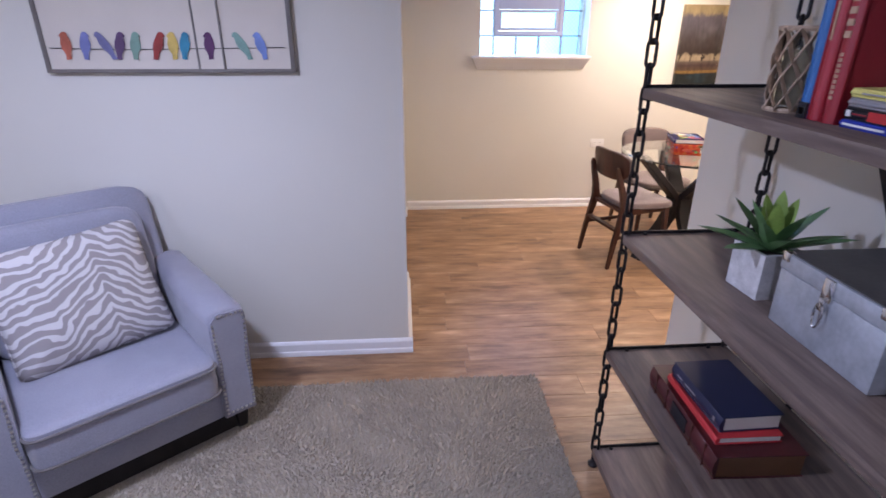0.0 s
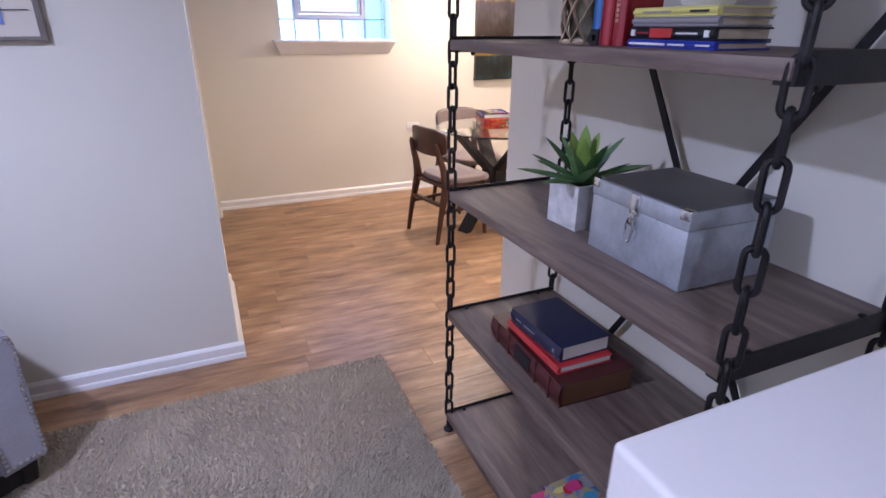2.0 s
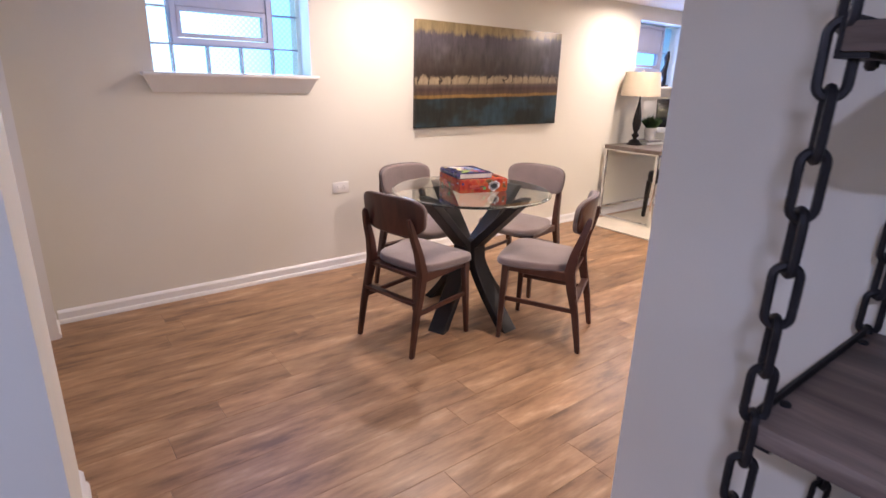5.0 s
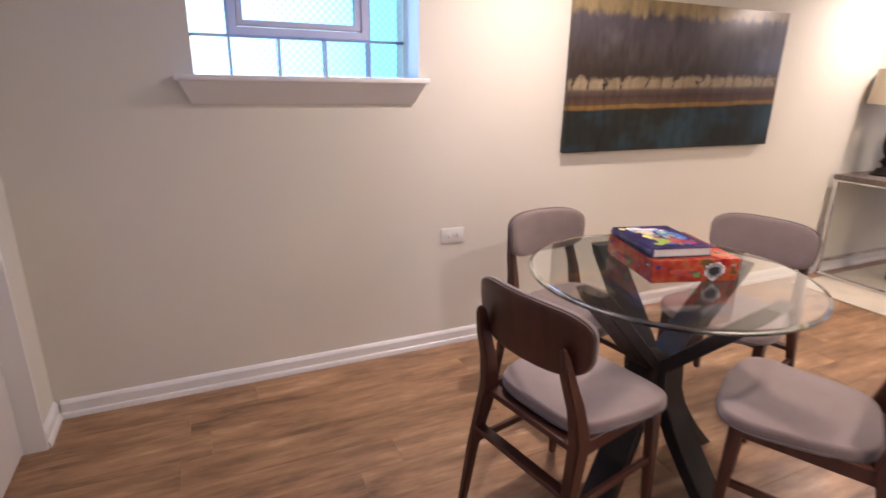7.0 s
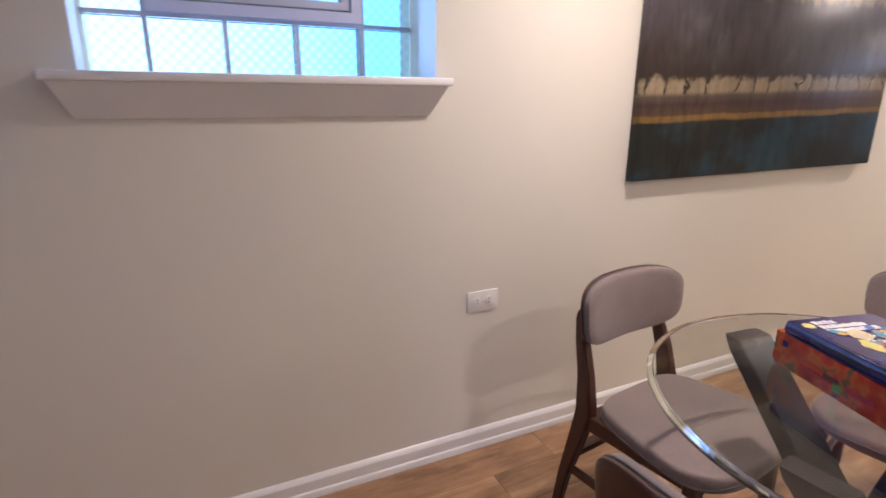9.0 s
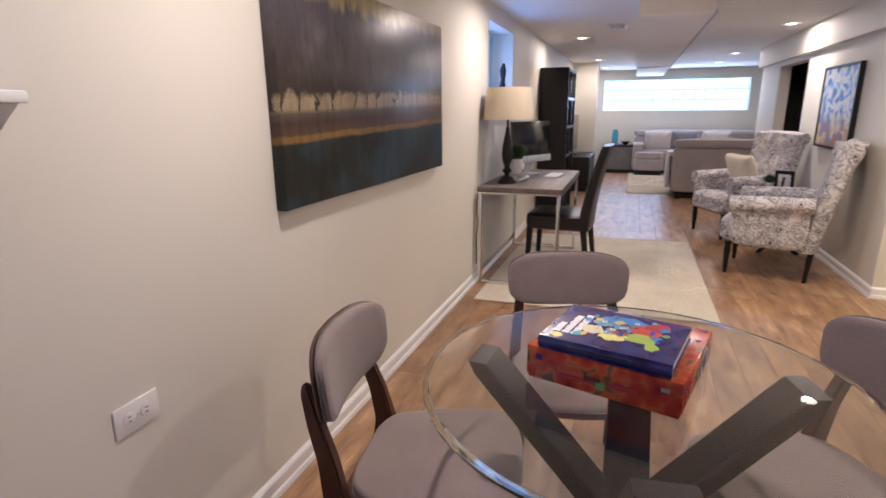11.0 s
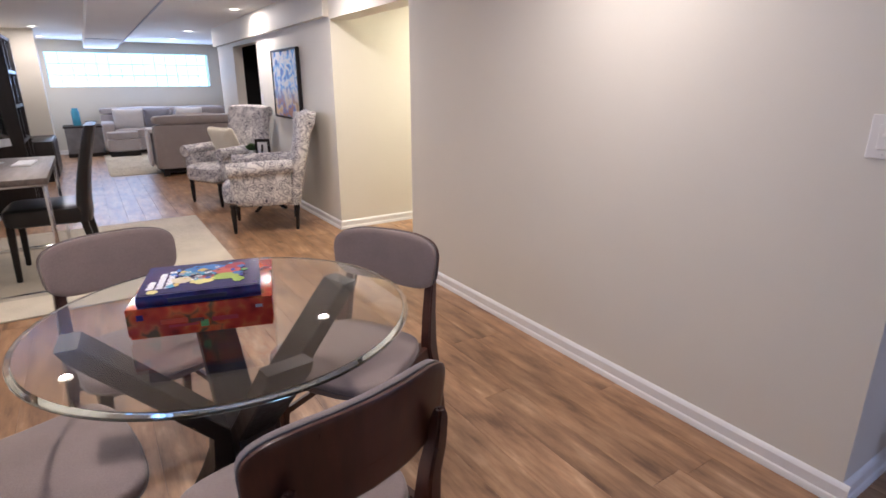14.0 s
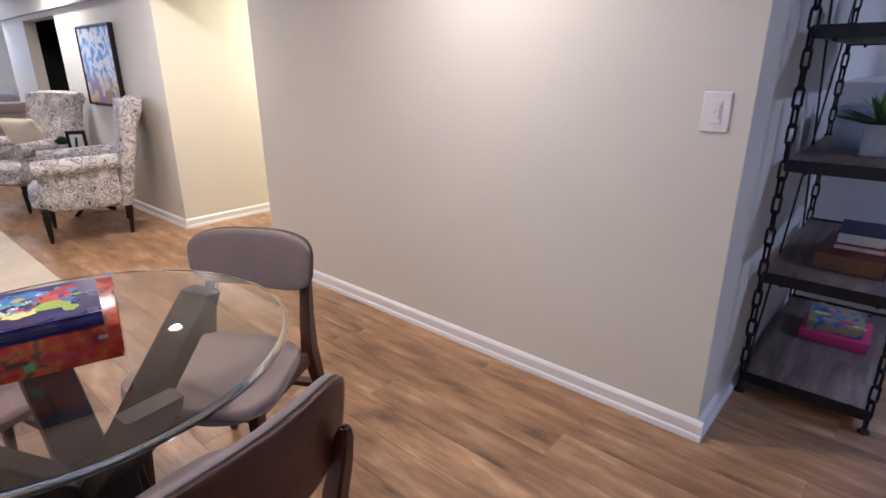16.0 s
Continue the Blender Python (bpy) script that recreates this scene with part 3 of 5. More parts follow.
# ---- closet doors ----
def closet():
    doors = thing("closet_door", "white flush bifold closet door with louvred vents", "door", pose(0.055, 0, 0), kind="structure")
    mid = 4.29
    leaves = []
    for a, b in ((CL0 + 0.01, 3.66), (3.663, mid - 0.0015), (mid + 0.0015, CL1 - 0.01)):
        leaves.append(part("door_leaf", box(-0.035, 0, a, b, 0.012, CLZ - 0.01, 0.003), DOORW, doors))
    part("knob", moved(lathe([(0.008, 0), (0.008, 0.02), (0.012, 0.024), (0.014, 0.03), (0.010, 0.036), (0.003, 0.038)], 16), pose(0, 4.268, 0.9, 0, 90, 0)), BRUSHED, leaves[1], "small round brushed metal knob")
    vent = part("vent_plate", box(0.0005, 0.003, 3.915, 4.225, 0.355, 0.52, 0.001), DOORW, doors)
    for y0, y1 in ((3.925, 4.065), (4.085, 4.215)):
        # Thin plate coloured near black for the shade between the louvres; nothing is cut.
        part("vent_shade", box(0.003, 0.0042, y0, y1, 0.365, 0.51), SHADE_BLACK, vent)
        for k in range(9):
            z = 0.372 + k * 0.0157
            part("louvre", box(0.0040, 0.0075, y0, y1, z - 0.0014, z + 0.0018), DOORW, vent)
    bm = box(-0.06, XW - 0.055 + 0.012, CL1 - 0.008, CL1 + 0.002, 0, CLZ)
    part("jamb", bm, TRIM, doors)


closet()
box_half = thing("half_wall", "smooth white painted half wall", "half wall", pose(0, 0, 0), kind="structure")
part("body", box(0.33, XS - 0.001, -1.79, 0.327, 0.0, 1.2, 0.006, 3), HALFWALL, box_half)


def ceiling_vent(x, y):
    v = thing("ceiling_vent", "white slatted air vent in the ceiling", "air vent", pose(x, y, H))
    part("frame", box(-0.18, 0.18, -0.09, 0.09, -0.006, -0.001, 0.002), TRIM, v)
    for k in range(7):
        part("slat", moved(box(-0.155, 0.155, -0.008, 0.008, -0.001, 0.001), pose(0, -0.06 + 0.02 * k, -0.01, 35)), MORTAR, v)


ceiling_vent(6.9, 3.95)


# ---- dining set ----
def chair_back(thick, off, grow, puff):
    """A bowed, leaning oblong for the back of a dining chair."""
    bm = pad(oval(0.421 * grow, 0.190 * grow, 52, 3.7), thick, puff, 3)
    for v in bm.verts:
        x, h, t = v.co
        x *= 1 + 0.35 * h
        v.co = Vector((x, -0.26 + off + t + 0.99 * x * x - 0.106 * h, 0.707 + h))
    bmesh.ops.recalc_face_normals(bm, faces=bm.faces)
    return bm


def chair_seam(w, d, off):
    pts = []
    for x, h in oval(w, d, 56, 3.7):
        x *= 1 + 0.35 * h
        pts.append((x, -0.26 + off + 0.99 * x * x - 0.106 * h, 0.707 + h))
    return tube(pts, 0.0026, 6, closed=True)


def dining_chair():
    ch = thing("dining_chair", "walnut dining chair with grey fabric seat and curved back", "chair", group="chairs round the glass table")
    for s in (-1, 1):
        pts = [(s * 0.196, -0.279, 0), (s * 0.193, -0.247, 0.20), (s * 0.187, -0.214, 0.34), (s * 0.182, -0.196, 0.43), (s * 0.174, -0.214, 0.53), (s * 0.165, -0.243, 0.62), (s * 0.157, -0.262, 0.69), (s * 0.156, -0.265, 0.712)]
        bm = loft([[(x + dx * w, y + dy * t, z) for dx, dy in ((-1, -1), (1, -1), (1, 1), (-1, 1))]
                   for (x, y, z), w, t in zip(pts, (0.012, 0.014, 0.017, 0.019, 0.017, 0.016, 0.014, 0.008), (0.013, 0.018, 0.024, 0.027, 0.022, 0.018, 0.014, 0.007))])
        bmesh.ops.bevel(bm, geom=bm.edges[:], offset=0.005, segments=2, affect="EDGES")
        part("rear_leg", bm, WALNUT, ch)
        part("front_leg", bar((s * 0.182, 0.135, 0.425), (s * 0.199, 0.150, 0), 0.038, 0.038, w2=0.023, t2=0.023), WALNUT, ch)
        part("side_rail", bar((s * 0.182, -0.19, 0.402), (s * 0.182, 0.135, 0.408), 0.046, 0.02, w2=0.036), WALNUT, ch)
        part("side_stretcher", bar((s * 0.191, -0.24, 0.225), (s * 0.191, 0.142, 0.235), 0.024, 0.014), WALNUT, ch)
    part("front_rail", bar((-0.175, 0.135, 0.405), (0.175, 0.135, 0.405), 0.02, 0.042), WALNUT, ch)
    part("rear_rail", bar((-0.175, -0.19, 0.402), (0.175, -0.19, 0.402), 0.02, 0.046), WALNUT, ch)
    part("rear_stretcher", bar((-0.188, -0.232, 0.275), (0.188, -0.232, 0.275), 0.018, 0.036), WALNUT, ch)
    outline = [(x * (1 + 0.15 * y / 0.19), y + 0.022 * (y > 0) * (1 - (x / 0.2) ** 2)) for x, y in oval(0.418, 0.378, 52, 4.4)]
    seat = pad(outline, 0.042, 0.05)
    for v in seat.verts:
        v.co.z += 0.030 * v.co.y * (v.co.y > 0) - 0.9 * max(0.0, v.co.y - 0.13) ** 2 * 4
    moved(seat, pose(0, -0.002, 0.438))
    cushion = part("seat", seat, SEATCLOTH, ch)
    part("welt", tube([(x * 1.002, y * 1.002 - 0.002, 0.428) for x, y in outline], 0.0024, 5, closed=True), PIPING, cushion)
    part("backrest_shell", chair_back(0.014, 0.0, 1.0, 0.10), WALNUT, ch, "curved walnut shell")
    back = part("backrest", chair_back(0.032, 0.018, 0.985, 0.16), SEATCLOTH, ch, "grey fabric pad")
    part("piping", chair_seam(0.416, 0.186, 0.010), PIPING, back)
    return ch


def facing(x, y, dx, dy):
    return pose(x, y, 0, 0, 0, math.degrees(math.atan2(dy, dx)) - 90)


first_chair = dining_chair()
first_chair.matrix_world = facing(1.743, 3.636, 0.98, 0.199)
for x, y, dx, dy in ((2.28, 3.289, -0.495, 0.869), (2.667, 3.849, -0.963, -0.268), (2.122, 4.128, 0.13, -0.992)):
    copy_thing(first_chair, facing(x, y, dx, dy))


def ring_of(profile, n=96):
    return loft([[(r * math.cos(2 * math.pi * i / n), r * math.sin(2 * math.pi * i / n), z) for i in range(n)] for r, z in profile], caps=False)


def glass_table(cx, cy):
    tb = thing("dining_table", "round clear glass table on a black crossed wooden base", "table", pose(cx, cy, 0))
    R = 0.447
    Q = R - 0.013
    part("tabletop", lathe([(Q - 0.0003, 0.738), (Q - 0.0003, 0.75)], 96), GLASS, tb, "clear tempered glass", smooth=15).visible_shadow = False
    bevel = [(Q, 0.738), (R - 0.002, 0.738), (R, 0.740), (R, 0.744), (R - 0.001, 0.7458), (Q, 0.75), (Q, 0.738)]
    bm = ring_of(bevel)
    bmesh.ops.remove_doubles(bm, verts=bm.verts, dist=1e-6)
    part("bevelled_edge", bm, GLASSEDGE, tb, "polished bevelled glass rim", smooth=15)
    # each leg: the bearing of its top and of its foot
    for top, low in ((85, 92), (187, 201), (-76, -84), (1, 6)):
        pts = [(0.338, 0.737), (0.312, 0.705), (0.05, 0.43)]
        for i in range(1, 9):
            u = i / 8
            pts.append((0.045 + 0.275 * u ** 1.5, 0.40 - 0.40 * u))
        rings = []
        for q, (rad, z) in enumerate(pts):
            a = math.radians(top + (low - top) * (1 - z / 0.737))
            c, s = math.cos(a), math.sin(a)
            w, t = 0.05, 0.03 if q else 0.022
            rings.append([(c * (rad + e * t) - s * f * w, s * (rad + e * t) + c * f * w, z) for e, f in ((-1, -1), (1, -1), (1, 1), (-1, 1))])
        leg = loft(rings)
        bmesh.ops.bevel(leg, geom=[e for e in leg.edges if abs((e.verts[0].co - e.verts[1].co).z) > 0.02], offset=0.003, segments=1, affect="EDGES")
        part("leg", leg, ESPRESSO, tb, smooth=30)
    part("hub", box(-0.045, 0.045, -0.045, 0.045, 0.36, 0.45, 0.006), ESPRESSO, tb)
    return tb


glass_table(2.105, 3.68)


def print_blob(parent, x, y, z, w, h, material, lift=0.0008, power=2.3, seed=0):
    """A flat printed shape on the top of a box."""
    rnd = random.Random(seed)
    pts = [(x + a * (1 + rnd.uniform(-0.18, 0.18)), y + b * (1 + rnd.uniform(-0.18, 0.18))) for a, b in oval(w, h, 18, power)]
    bm = loft([[(a, b, z) for a, b in pts], [(a, b, z + lift) for a, b in pts]])
    return part("print", bm, material, parent)


def game_box(name, label, m, w, d, h, cover, prints, seed):
    g = thing(name, label, "board game", m)
    part("tray", box(-w / 2 + 0.003, w / 2 - 0.003, -d / 2 + 0.003, d / 2 - 0.003, 0, h * 0.5, 0.001), cover, g)
    part("lid", box(-w / 2, w / 2, -d / 2, d / 2, h * 0.12, h, 0.0015), cover, g)
    rnd = random.Random(seed)
    for i in range(12):
        ww, hh = rnd.uniform(0.02, 0.075), rnd.uniform(0.015, 0.05)
        print_blob(g, rnd.uniform(-w / 2 + 0.045, w / 2 - 0.045), rnd.uniform(-d / 2 + 0.03, d / 2 - 0.03), h + 0.0006 * (i % 4), ww, hh, prints[i % len(prints)], 0.0005, 2.2, seed + i)
    for x0, x1, z0, z1, c in ((-0.085, -0.03, 0.42, 0.58, ORANGE), (-0.025, 0.004, 0.40, 0.52, BROWNC), (-0.07, -0.01, 0.30, 0.38, DKRED), (0.02, 0.075, 0.36, 0.50, DKRED), (-0.005, 0.012, 0.22, 0.44, GREEN), (-0.132, -0.118, 0.62, 0.8, VIOLET), (0.115, 0.13, 0.66, 0.76, TAN)):
        part("print", box(x0, x1, -d / 2 - 0.0007, -d / 2 + 0.001, h * z0, h * z1, 0.0001, 1), c, g)
        part("print", box(-w / 2 - 0.0007, -w / 2 + 0.001, -x1, -x0, h * z0, h * z1, 0.0001, 1), c, g)
    for k, (r, c) in enumerate(((0.028, WHITEPRINT), (0.025, TAN), (0.016, BLACKC))):
        pts = [(a * (1 + rnd.uniform(-0.2, 0.2)), b * (1 + rnd.uniform(-0.2, 0.2))) for a, b in oval(r * 2.4, r * 1.9, 22, 2.0)]
        part("print", loft([[(0.06 + a, -d / 2 - 0.0008 - 0.0004 * k + e, h * 0.48 + b) for a, b in pts] for e in (0, 0.0006)]), c, g)
    return g


game_box("board_game", "orange-red board game box lying on the glass table", pose(2.14, 3.715, 0.752, 0, 0, -15.9), 0.285, 0.305, 0.072, REDPRINT, (DKRED, GOLD, GREEN, REDC, WHITEPRINT), 3)


# ---- wall art ----
def lake_painting():
    art = thing("painting", "large dark landscape painting of bare trees by water", "painting", pose(2.472, YN - 0.001, 0.985))
    w, h = 1.53, 0.752
    m, nt, b = nodes_of("painted_lake")
    v = coords(nt)
    sep = nt.nodes.new("ShaderNodeSeparateXYZ")
    nt.links.new(v, sep.inputs[0])

    def calc(op, p, q=0.0, r=0.0):
        n = nt.nodes.new("ShaderNodeMath")
        n.operation = op
        for i, val in enumerate((p, q, r)):
            if isinstance(val, (int, float)):
                n.inputs[i].default_value = val
            else:
                nt.links.new(val, n.inputs[i])
        return n.outputs[0]

    def noise(scale, stretch, detail=4.0, rough=0.6):
        mp = nt.nodes.new("ShaderNodeMapping")
        mp.inputs["Scale"].default_value = stretch
        nz = add(nt, "TexNoise", Scale=scale, Detail=detail, Roughness=rough)
        nt.links.new(v, mp.inputs[0]), nt.links.new(mp.outputs[0], nz.inputs["Vector"])
        return nz.outputs["Fac"]

    def blend(mask, under, over):
        n = nt.nodes.new("ShaderNodeMixRGB")
        nt.links.new(mask, n.inputs[0])
        for i, c in ((1, under), (2, over)):
            if isinstance(c, tuple):
                n.inputs[i].default_value = (*c, 1)
            else:
                nt.links.new(c, n.inputs[i])
        return n.outputs[0]

    def step(value, lo, hi):
        mr = nt.nodes.new("ShaderNodeMapRange")
        mr.interpolation_type = "SMOOTHSTEP"
        mr.inputs["From Min"].default_value, mr.inputs["From Max"].default_value = lo, hi
        nt.links.new(value, mr.inputs[0])
        return mr.outputs[0]

    fine, tall, soft_ = noise(26.0, (1, 1, 1)), noise(9.0, (2.6, 1, 0.7), 6.0, 0.7), noise(3.0, (1, 1, 1), 3.0)
    # height as a share of the canvas, the shore rising a little along it
    zz = calc("MULTIPLY_ADD", sep.outputs[0], -0.03, calc("DIVIDE", sep.outputs[2], h))
    zz = calc("MULTIPLY_ADD", calc("SUBTRACT", soft_, 0.5), 0.03, zz)
    scallop = calc("ABSOLUTE", calc("SINE", calc("MULTIPLY_ADD", fine, 1.3, calc("MULTIPLY_ADD", soft_, 11.0, calc("MULTIPLY", sep.outputs[0], 27.0)))))
    canopy = ramp(nt, zz, [(0.46, (0.030, 0.020, 0.016)), (0.62, (0.046, 0.036, 0.033)), (0.80, (0.072, 0.064, 0.074)), (0.90, (0.088, 0.080, 0.095))]).outputs[0]
    canopy = blend(step(noise(2.2, (1.2, 1, 1), 3.0), 0.52, 0.72), canopy, (0.125, 0.120, 0.125))
    top_edge = calc("MULTIPLY_ADD", tall, 0.16, calc("MULTIPLY_ADD", fine, 0.05, zz))
    col = blend(step(top_edge, 0.965, 1.02), canopy, (0.25, 0.195, 0.105))
    glade = calc("SUBTRACT", calc("MULTIPLY_ADD", calc("POWER", scallop, 0.45), 0.030, calc("MULTIPLY_ADD", fine, 0.09, 0.420)), zz)
    col = blend(step(glade, -0.012, 0.03), col, (0.27, 0.215, 0.14))
    trunk = calc("MULTIPLY", step(scallop, 0.20, 0.07), step(zz, 0.40, 0.415))
    col = blend(calc("MULTIPLY", trunk, step(zz, 0.53, 0.50)), col, (0.035, 0.026, 0.020))
    bank = ramp(nt, zz, [(0.30, (0.10, 0.062, 0.040)), (0.36, (0.062, 0.038, 0.034)), (0.41, (0.11, 0.085, 0.066))]).outputs[0]
    col = blend(step(zz, 0.425, 0.395), col, bank)
    shore = calc("MULTIPLY_ADD", fine, 0.012, zz)
    col = blend(step(shore, 0.318, 0.305), col, (0.22, 0.13, 0.042))
    water = blend(step(noise(2.6, (0.8, 1, 1.2), 3.0), 0.48, 0.66), (0.022, 0.026, 0.024), (0.030, 0.062, 0.082))
    col = blend(step(shore, 0.290, 0.272), col, water)
    dark = ramp(nt, tall, [(0.34, (0.62, 0.62, 0.62)), (0.62, (1.3, 1.3, 1.3))])
    mul = nt.nodes.new("ShaderNodeMix")
    mul.data_type, mul.blend_type = "RGBA", "MULTIPLY"
    mul.inputs["Factor"].default_value = 0.7
    nt.links.new(col, mul.inputs["A"]), nt.links.new(dark.outputs[0], mul.inputs["B"])
    nt.links.new(mul.outputs["Result"], b.inputs["Base Color"])
    b.inputs["Roughness"].default_value, b.inputs["Specular IOR Level"].default_value = 0.33, 0.25
    bumped(nt, b, fine, 0.12, 0.002)
    part("canvas", box(0, w, -0.042, 0, 0, h, 0.003), m, art)
    bm = box(-0.003, w + 0.003, -0.038, -0.004, -0.004, -0.0005)
    part("edge", bm, BLACKC, art)


lake_painting()


def bird_art():
    art = thing("bird_picture", "three framed canvas panels with a row of painted birds", "picture", pose(-1.285, YL - 0.001, 1.392))
    backing = plain("bird_canvas", (0.66, 0.60, 0.52), 0.8, var=0.06, scale=4, fine=240)
    frame_mat = plain("pewter_frame", (0.17, 0.15, 0.135), 0.5, 0.0, var=0.2)
    W, Hh = 0.95, 0.52
    cuts = [0.0, 0.582, 0.682, W]
    for i in range(3):
        part("panel", box(cuts[i] + 0.004, cuts[i + 1] - 0.004, -0.026 - 0.005 * (i == 1), -0.002, 0.008, Hh - 0.008), backing, art)
    bm = bmesh.new()
    for a in (box(0, W, -0.035, 0, -0.006, 0.008, 0.002), box(0, W, -0.035, 0, Hh - 0.008, Hh + 0.006, 0.002), box(-0.012, 0.004, -0.035, 0, -0.006, Hh + 0.006, 0.002), box(W - 0.004, W + 0.014, -0.035, 0, -0.006, Hh + 0.006, 0.002),
              box(cuts[1] - 0.003, cuts[1] + 0.003, -0.036, -0.002, 0.008, Hh - 0.008), box(cuts[2] - 0.003, cuts[2] + 0.003, -0.036, -0.002, 0.008, Hh - 0.008)):
        merge(bm, a)
    part("picture_frame", bm, frame_mat, art)
    part("painted_wire", tube([(0.02, -0.032, 0.088), (0.3, -0.032, 0.082), (0.6, -0.032, 0.086), (0.93, -0.032, 0.09)], 0.0015, 5), BLACKC, art)
    cols = [(0.45, 0.12, 0.07), (0.18, 0.20, 0.42), (0.17, 0.17, 0.32), (0.11, 0.06, 0.13), (0.20, 0.34, 0.27), (0.38, 0.05, 0.04), (0.62, 0.45, 0.12), (0.03, 0.22, 0.33), (0.10, 0.03, 0.10), (0.22, 0.38, 0.32), (0.16, 0.24, 0.52)]
    xs = [0.085, 0.155, 0.24, 0.285, 0.345, 0.43, 0.492, 0.535, 0.633, 0.768, 0.838]
    leans = [0.0, 0.1, -0.5, 0.2, 0.15, 0.35, 0.0, 0.15, 0.0, -0.5, -0.25]
    for i, (x, c) in enumerate(zip(xs, cols)):
        mb = paint("bird_paint", c, 0.7, 0.35)
        lean, turn = leans[i], 1 if leans[i] > 0.05 else -1
        half = [(0.010, -0.002), (0.009, 0.018), (0.018, 0.036), (0.021, 0.055), (0.017, 0.072), (0.014, 0.08), (0.021, 0.086), (0.014, 0.093), (0.008, 0.100), (-0.003, 0.102), (-0.011, 0.096), (-0.014, 0.084), (-0.019, 0.066), (-0.02, 0.045), (-0.012, 0.022), (-0.009, 0.0)]
        body = [(x + turn * u + lean * (w - 0.04), 0.046 + w) for u, w in half]
        body = body if turn > 0 else body[::-1]
        part("painted_bird", loft([[(a, -0.0335, b) for a, b in body], [(a, -0.0325, b) for a, b in body]]), mb, art)


bird_art()


# ---- chain shelf ----
SX0, SX1, SY0, SY1 = 0.80, 1.235, 0.595, 1.625
LEVELS = [0.083, 0.522, 0.955, 1.403, 1.845]


def chain_shelf():
    sh = thing("chain_shelf", "industrial shelf of grey wood boards hung on black chains", "shelf", pose(0, 0, 0))
    for z in LEVELS:
        part("shelf_board", box(SX0, SX1, SY0, SY1, z - 0.028, z, 0.002), BOARD, sh, "weathered grey-brown board")
        for y0, y1, s in ((SY0 - 0.006, SY0 + 0.024, -1), (SY1 - 0.024, SY1 + 0.006, 1)):
            bm = box(SX0 + 0.004, SX1 - 0.004, y0, y1, z - 0.034, z - 0.0285)
            yy = y0 if s < 0 else y1 - 0.005
            box(SX0 + 0.004, SX1 - 0.004, yy, yy + 0.005, z - 0.0285, z + 0.009, bm=bm)
            iron = part("angle_iron", bm, IRON, sh)
            for x in (SX0 + 0.07, SX1 - 0.07):
                part("bolt", moved(lathe([(0.007, 0), (0.007, 0.004), (0.004, 0.006)], 8), pose(x, (y0 + y1) / 2, z + 0.0005)), IRON, iron)
                part("bolt", moved(lathe([(0.007, 0), (0.007, 0.006), (0.003, 0.01)], 8), pose(x, (y0 + y1) / 2, z - 0.034, 180)), IRON, iron)
    n, L, W, r = 10, 0.084, 0.037, 0.0054
    path = []
    for i in range(n + 1):
        a = math.pi * i / n
        path.append(((W / 2 - r) * math.cos(a), 0, (L / 2 - W / 2) + (W / 2 - r) * math.sin(a)))
    path += [(-x, 0, -z) for x, y, z in path]
    bm = tube(path, r, 7, closed=True)
    first = part("chain_link", bm, IRON, sh, "black iron chain link")
    mesh = first.data
    pitch = L - 4 * r + 0.001
    made = 0
    for x in (SX0 + 0.012, SX1 - 0.004):
        for y, sgn in ((SY0 - 0.004, -1), (SY1 + 0.004, 1)):
            z, k = 0.10, 0
            while z < 1.90:
                ob = first if made == 0 else new("chain_link", mesh)
                ob.parent = sh
                ob["label"] = "black iron chain link"
                ob.matrix_basis = pose(x, y, z, 0, 0, (35 if k % 2 else 125) + 9 * math.sin(k * 1.7 + x * 9 + y * 5))
                made += 1
                z += pitch
                k += 1
            part("foot", moved(lathe([(0.02, 0), (0.02, 0.006), (0.012, 0.012), (0.009, 0.02), (0.009, 0.055), (0.006, 0.07)], 12), pose(x, y, 0)), IRON, sh)
    for y0, y1 in ((0.53, 1.57), (1.55, 0.52)):
        part("cross_brace", bar((1.228 + 0.006 * (y0 > 1), y0, 0.08), (1.228 + 0.006 * (y0 > 1), y1, 1.84), 0.006, 0.02), IRON, sh)


chain_shelf()


def book(name, label, m, w, d, h, cover, pages=PAGES, marks=()):
    """A closed book lying flat: spine on -x, w thick pages deep, d long along y, h high."""
    b = thing(name, label, "book", m)
    t = 0.003
    part("page_block", box(-w / 2 + 0.004, w / 2 - 0.005, -d / 2 + 0.004, d / 2 - 0.004, t, h - t), pages, b)
    bm = box(-w / 2, w / 2, -d / 2, d / 2, 0, t, 0.0008, 1)
    box(-w / 2, w / 2, -d / 2, d / 2, h - t, h, 0.0008, 1, bm=bm)
    part("cover", bm, cover, b)
    rings = []
    for y in (-d / 2, d / 2):
        ring = [(-w / 2 + 0.006 - 0.009 * math.sin(math.pi * i / 8), y, h * i / 8) for i in range(9)]
        ring += [(-w / 2 + 0.009, y, h), (-w / 2 + 0.009, y, 0)]
        rings.append(ring)
    spine = part("spine", loft(rings), cover, b)
    for y0, y1, f, mt in marks:
        part("spine_print", box(-w / 2 - 0.0042, -w / 2, d * y0, d * y1, h * (0.5 - f / 2), h * (0.5 + f / 2)), mt, spine)
    return b


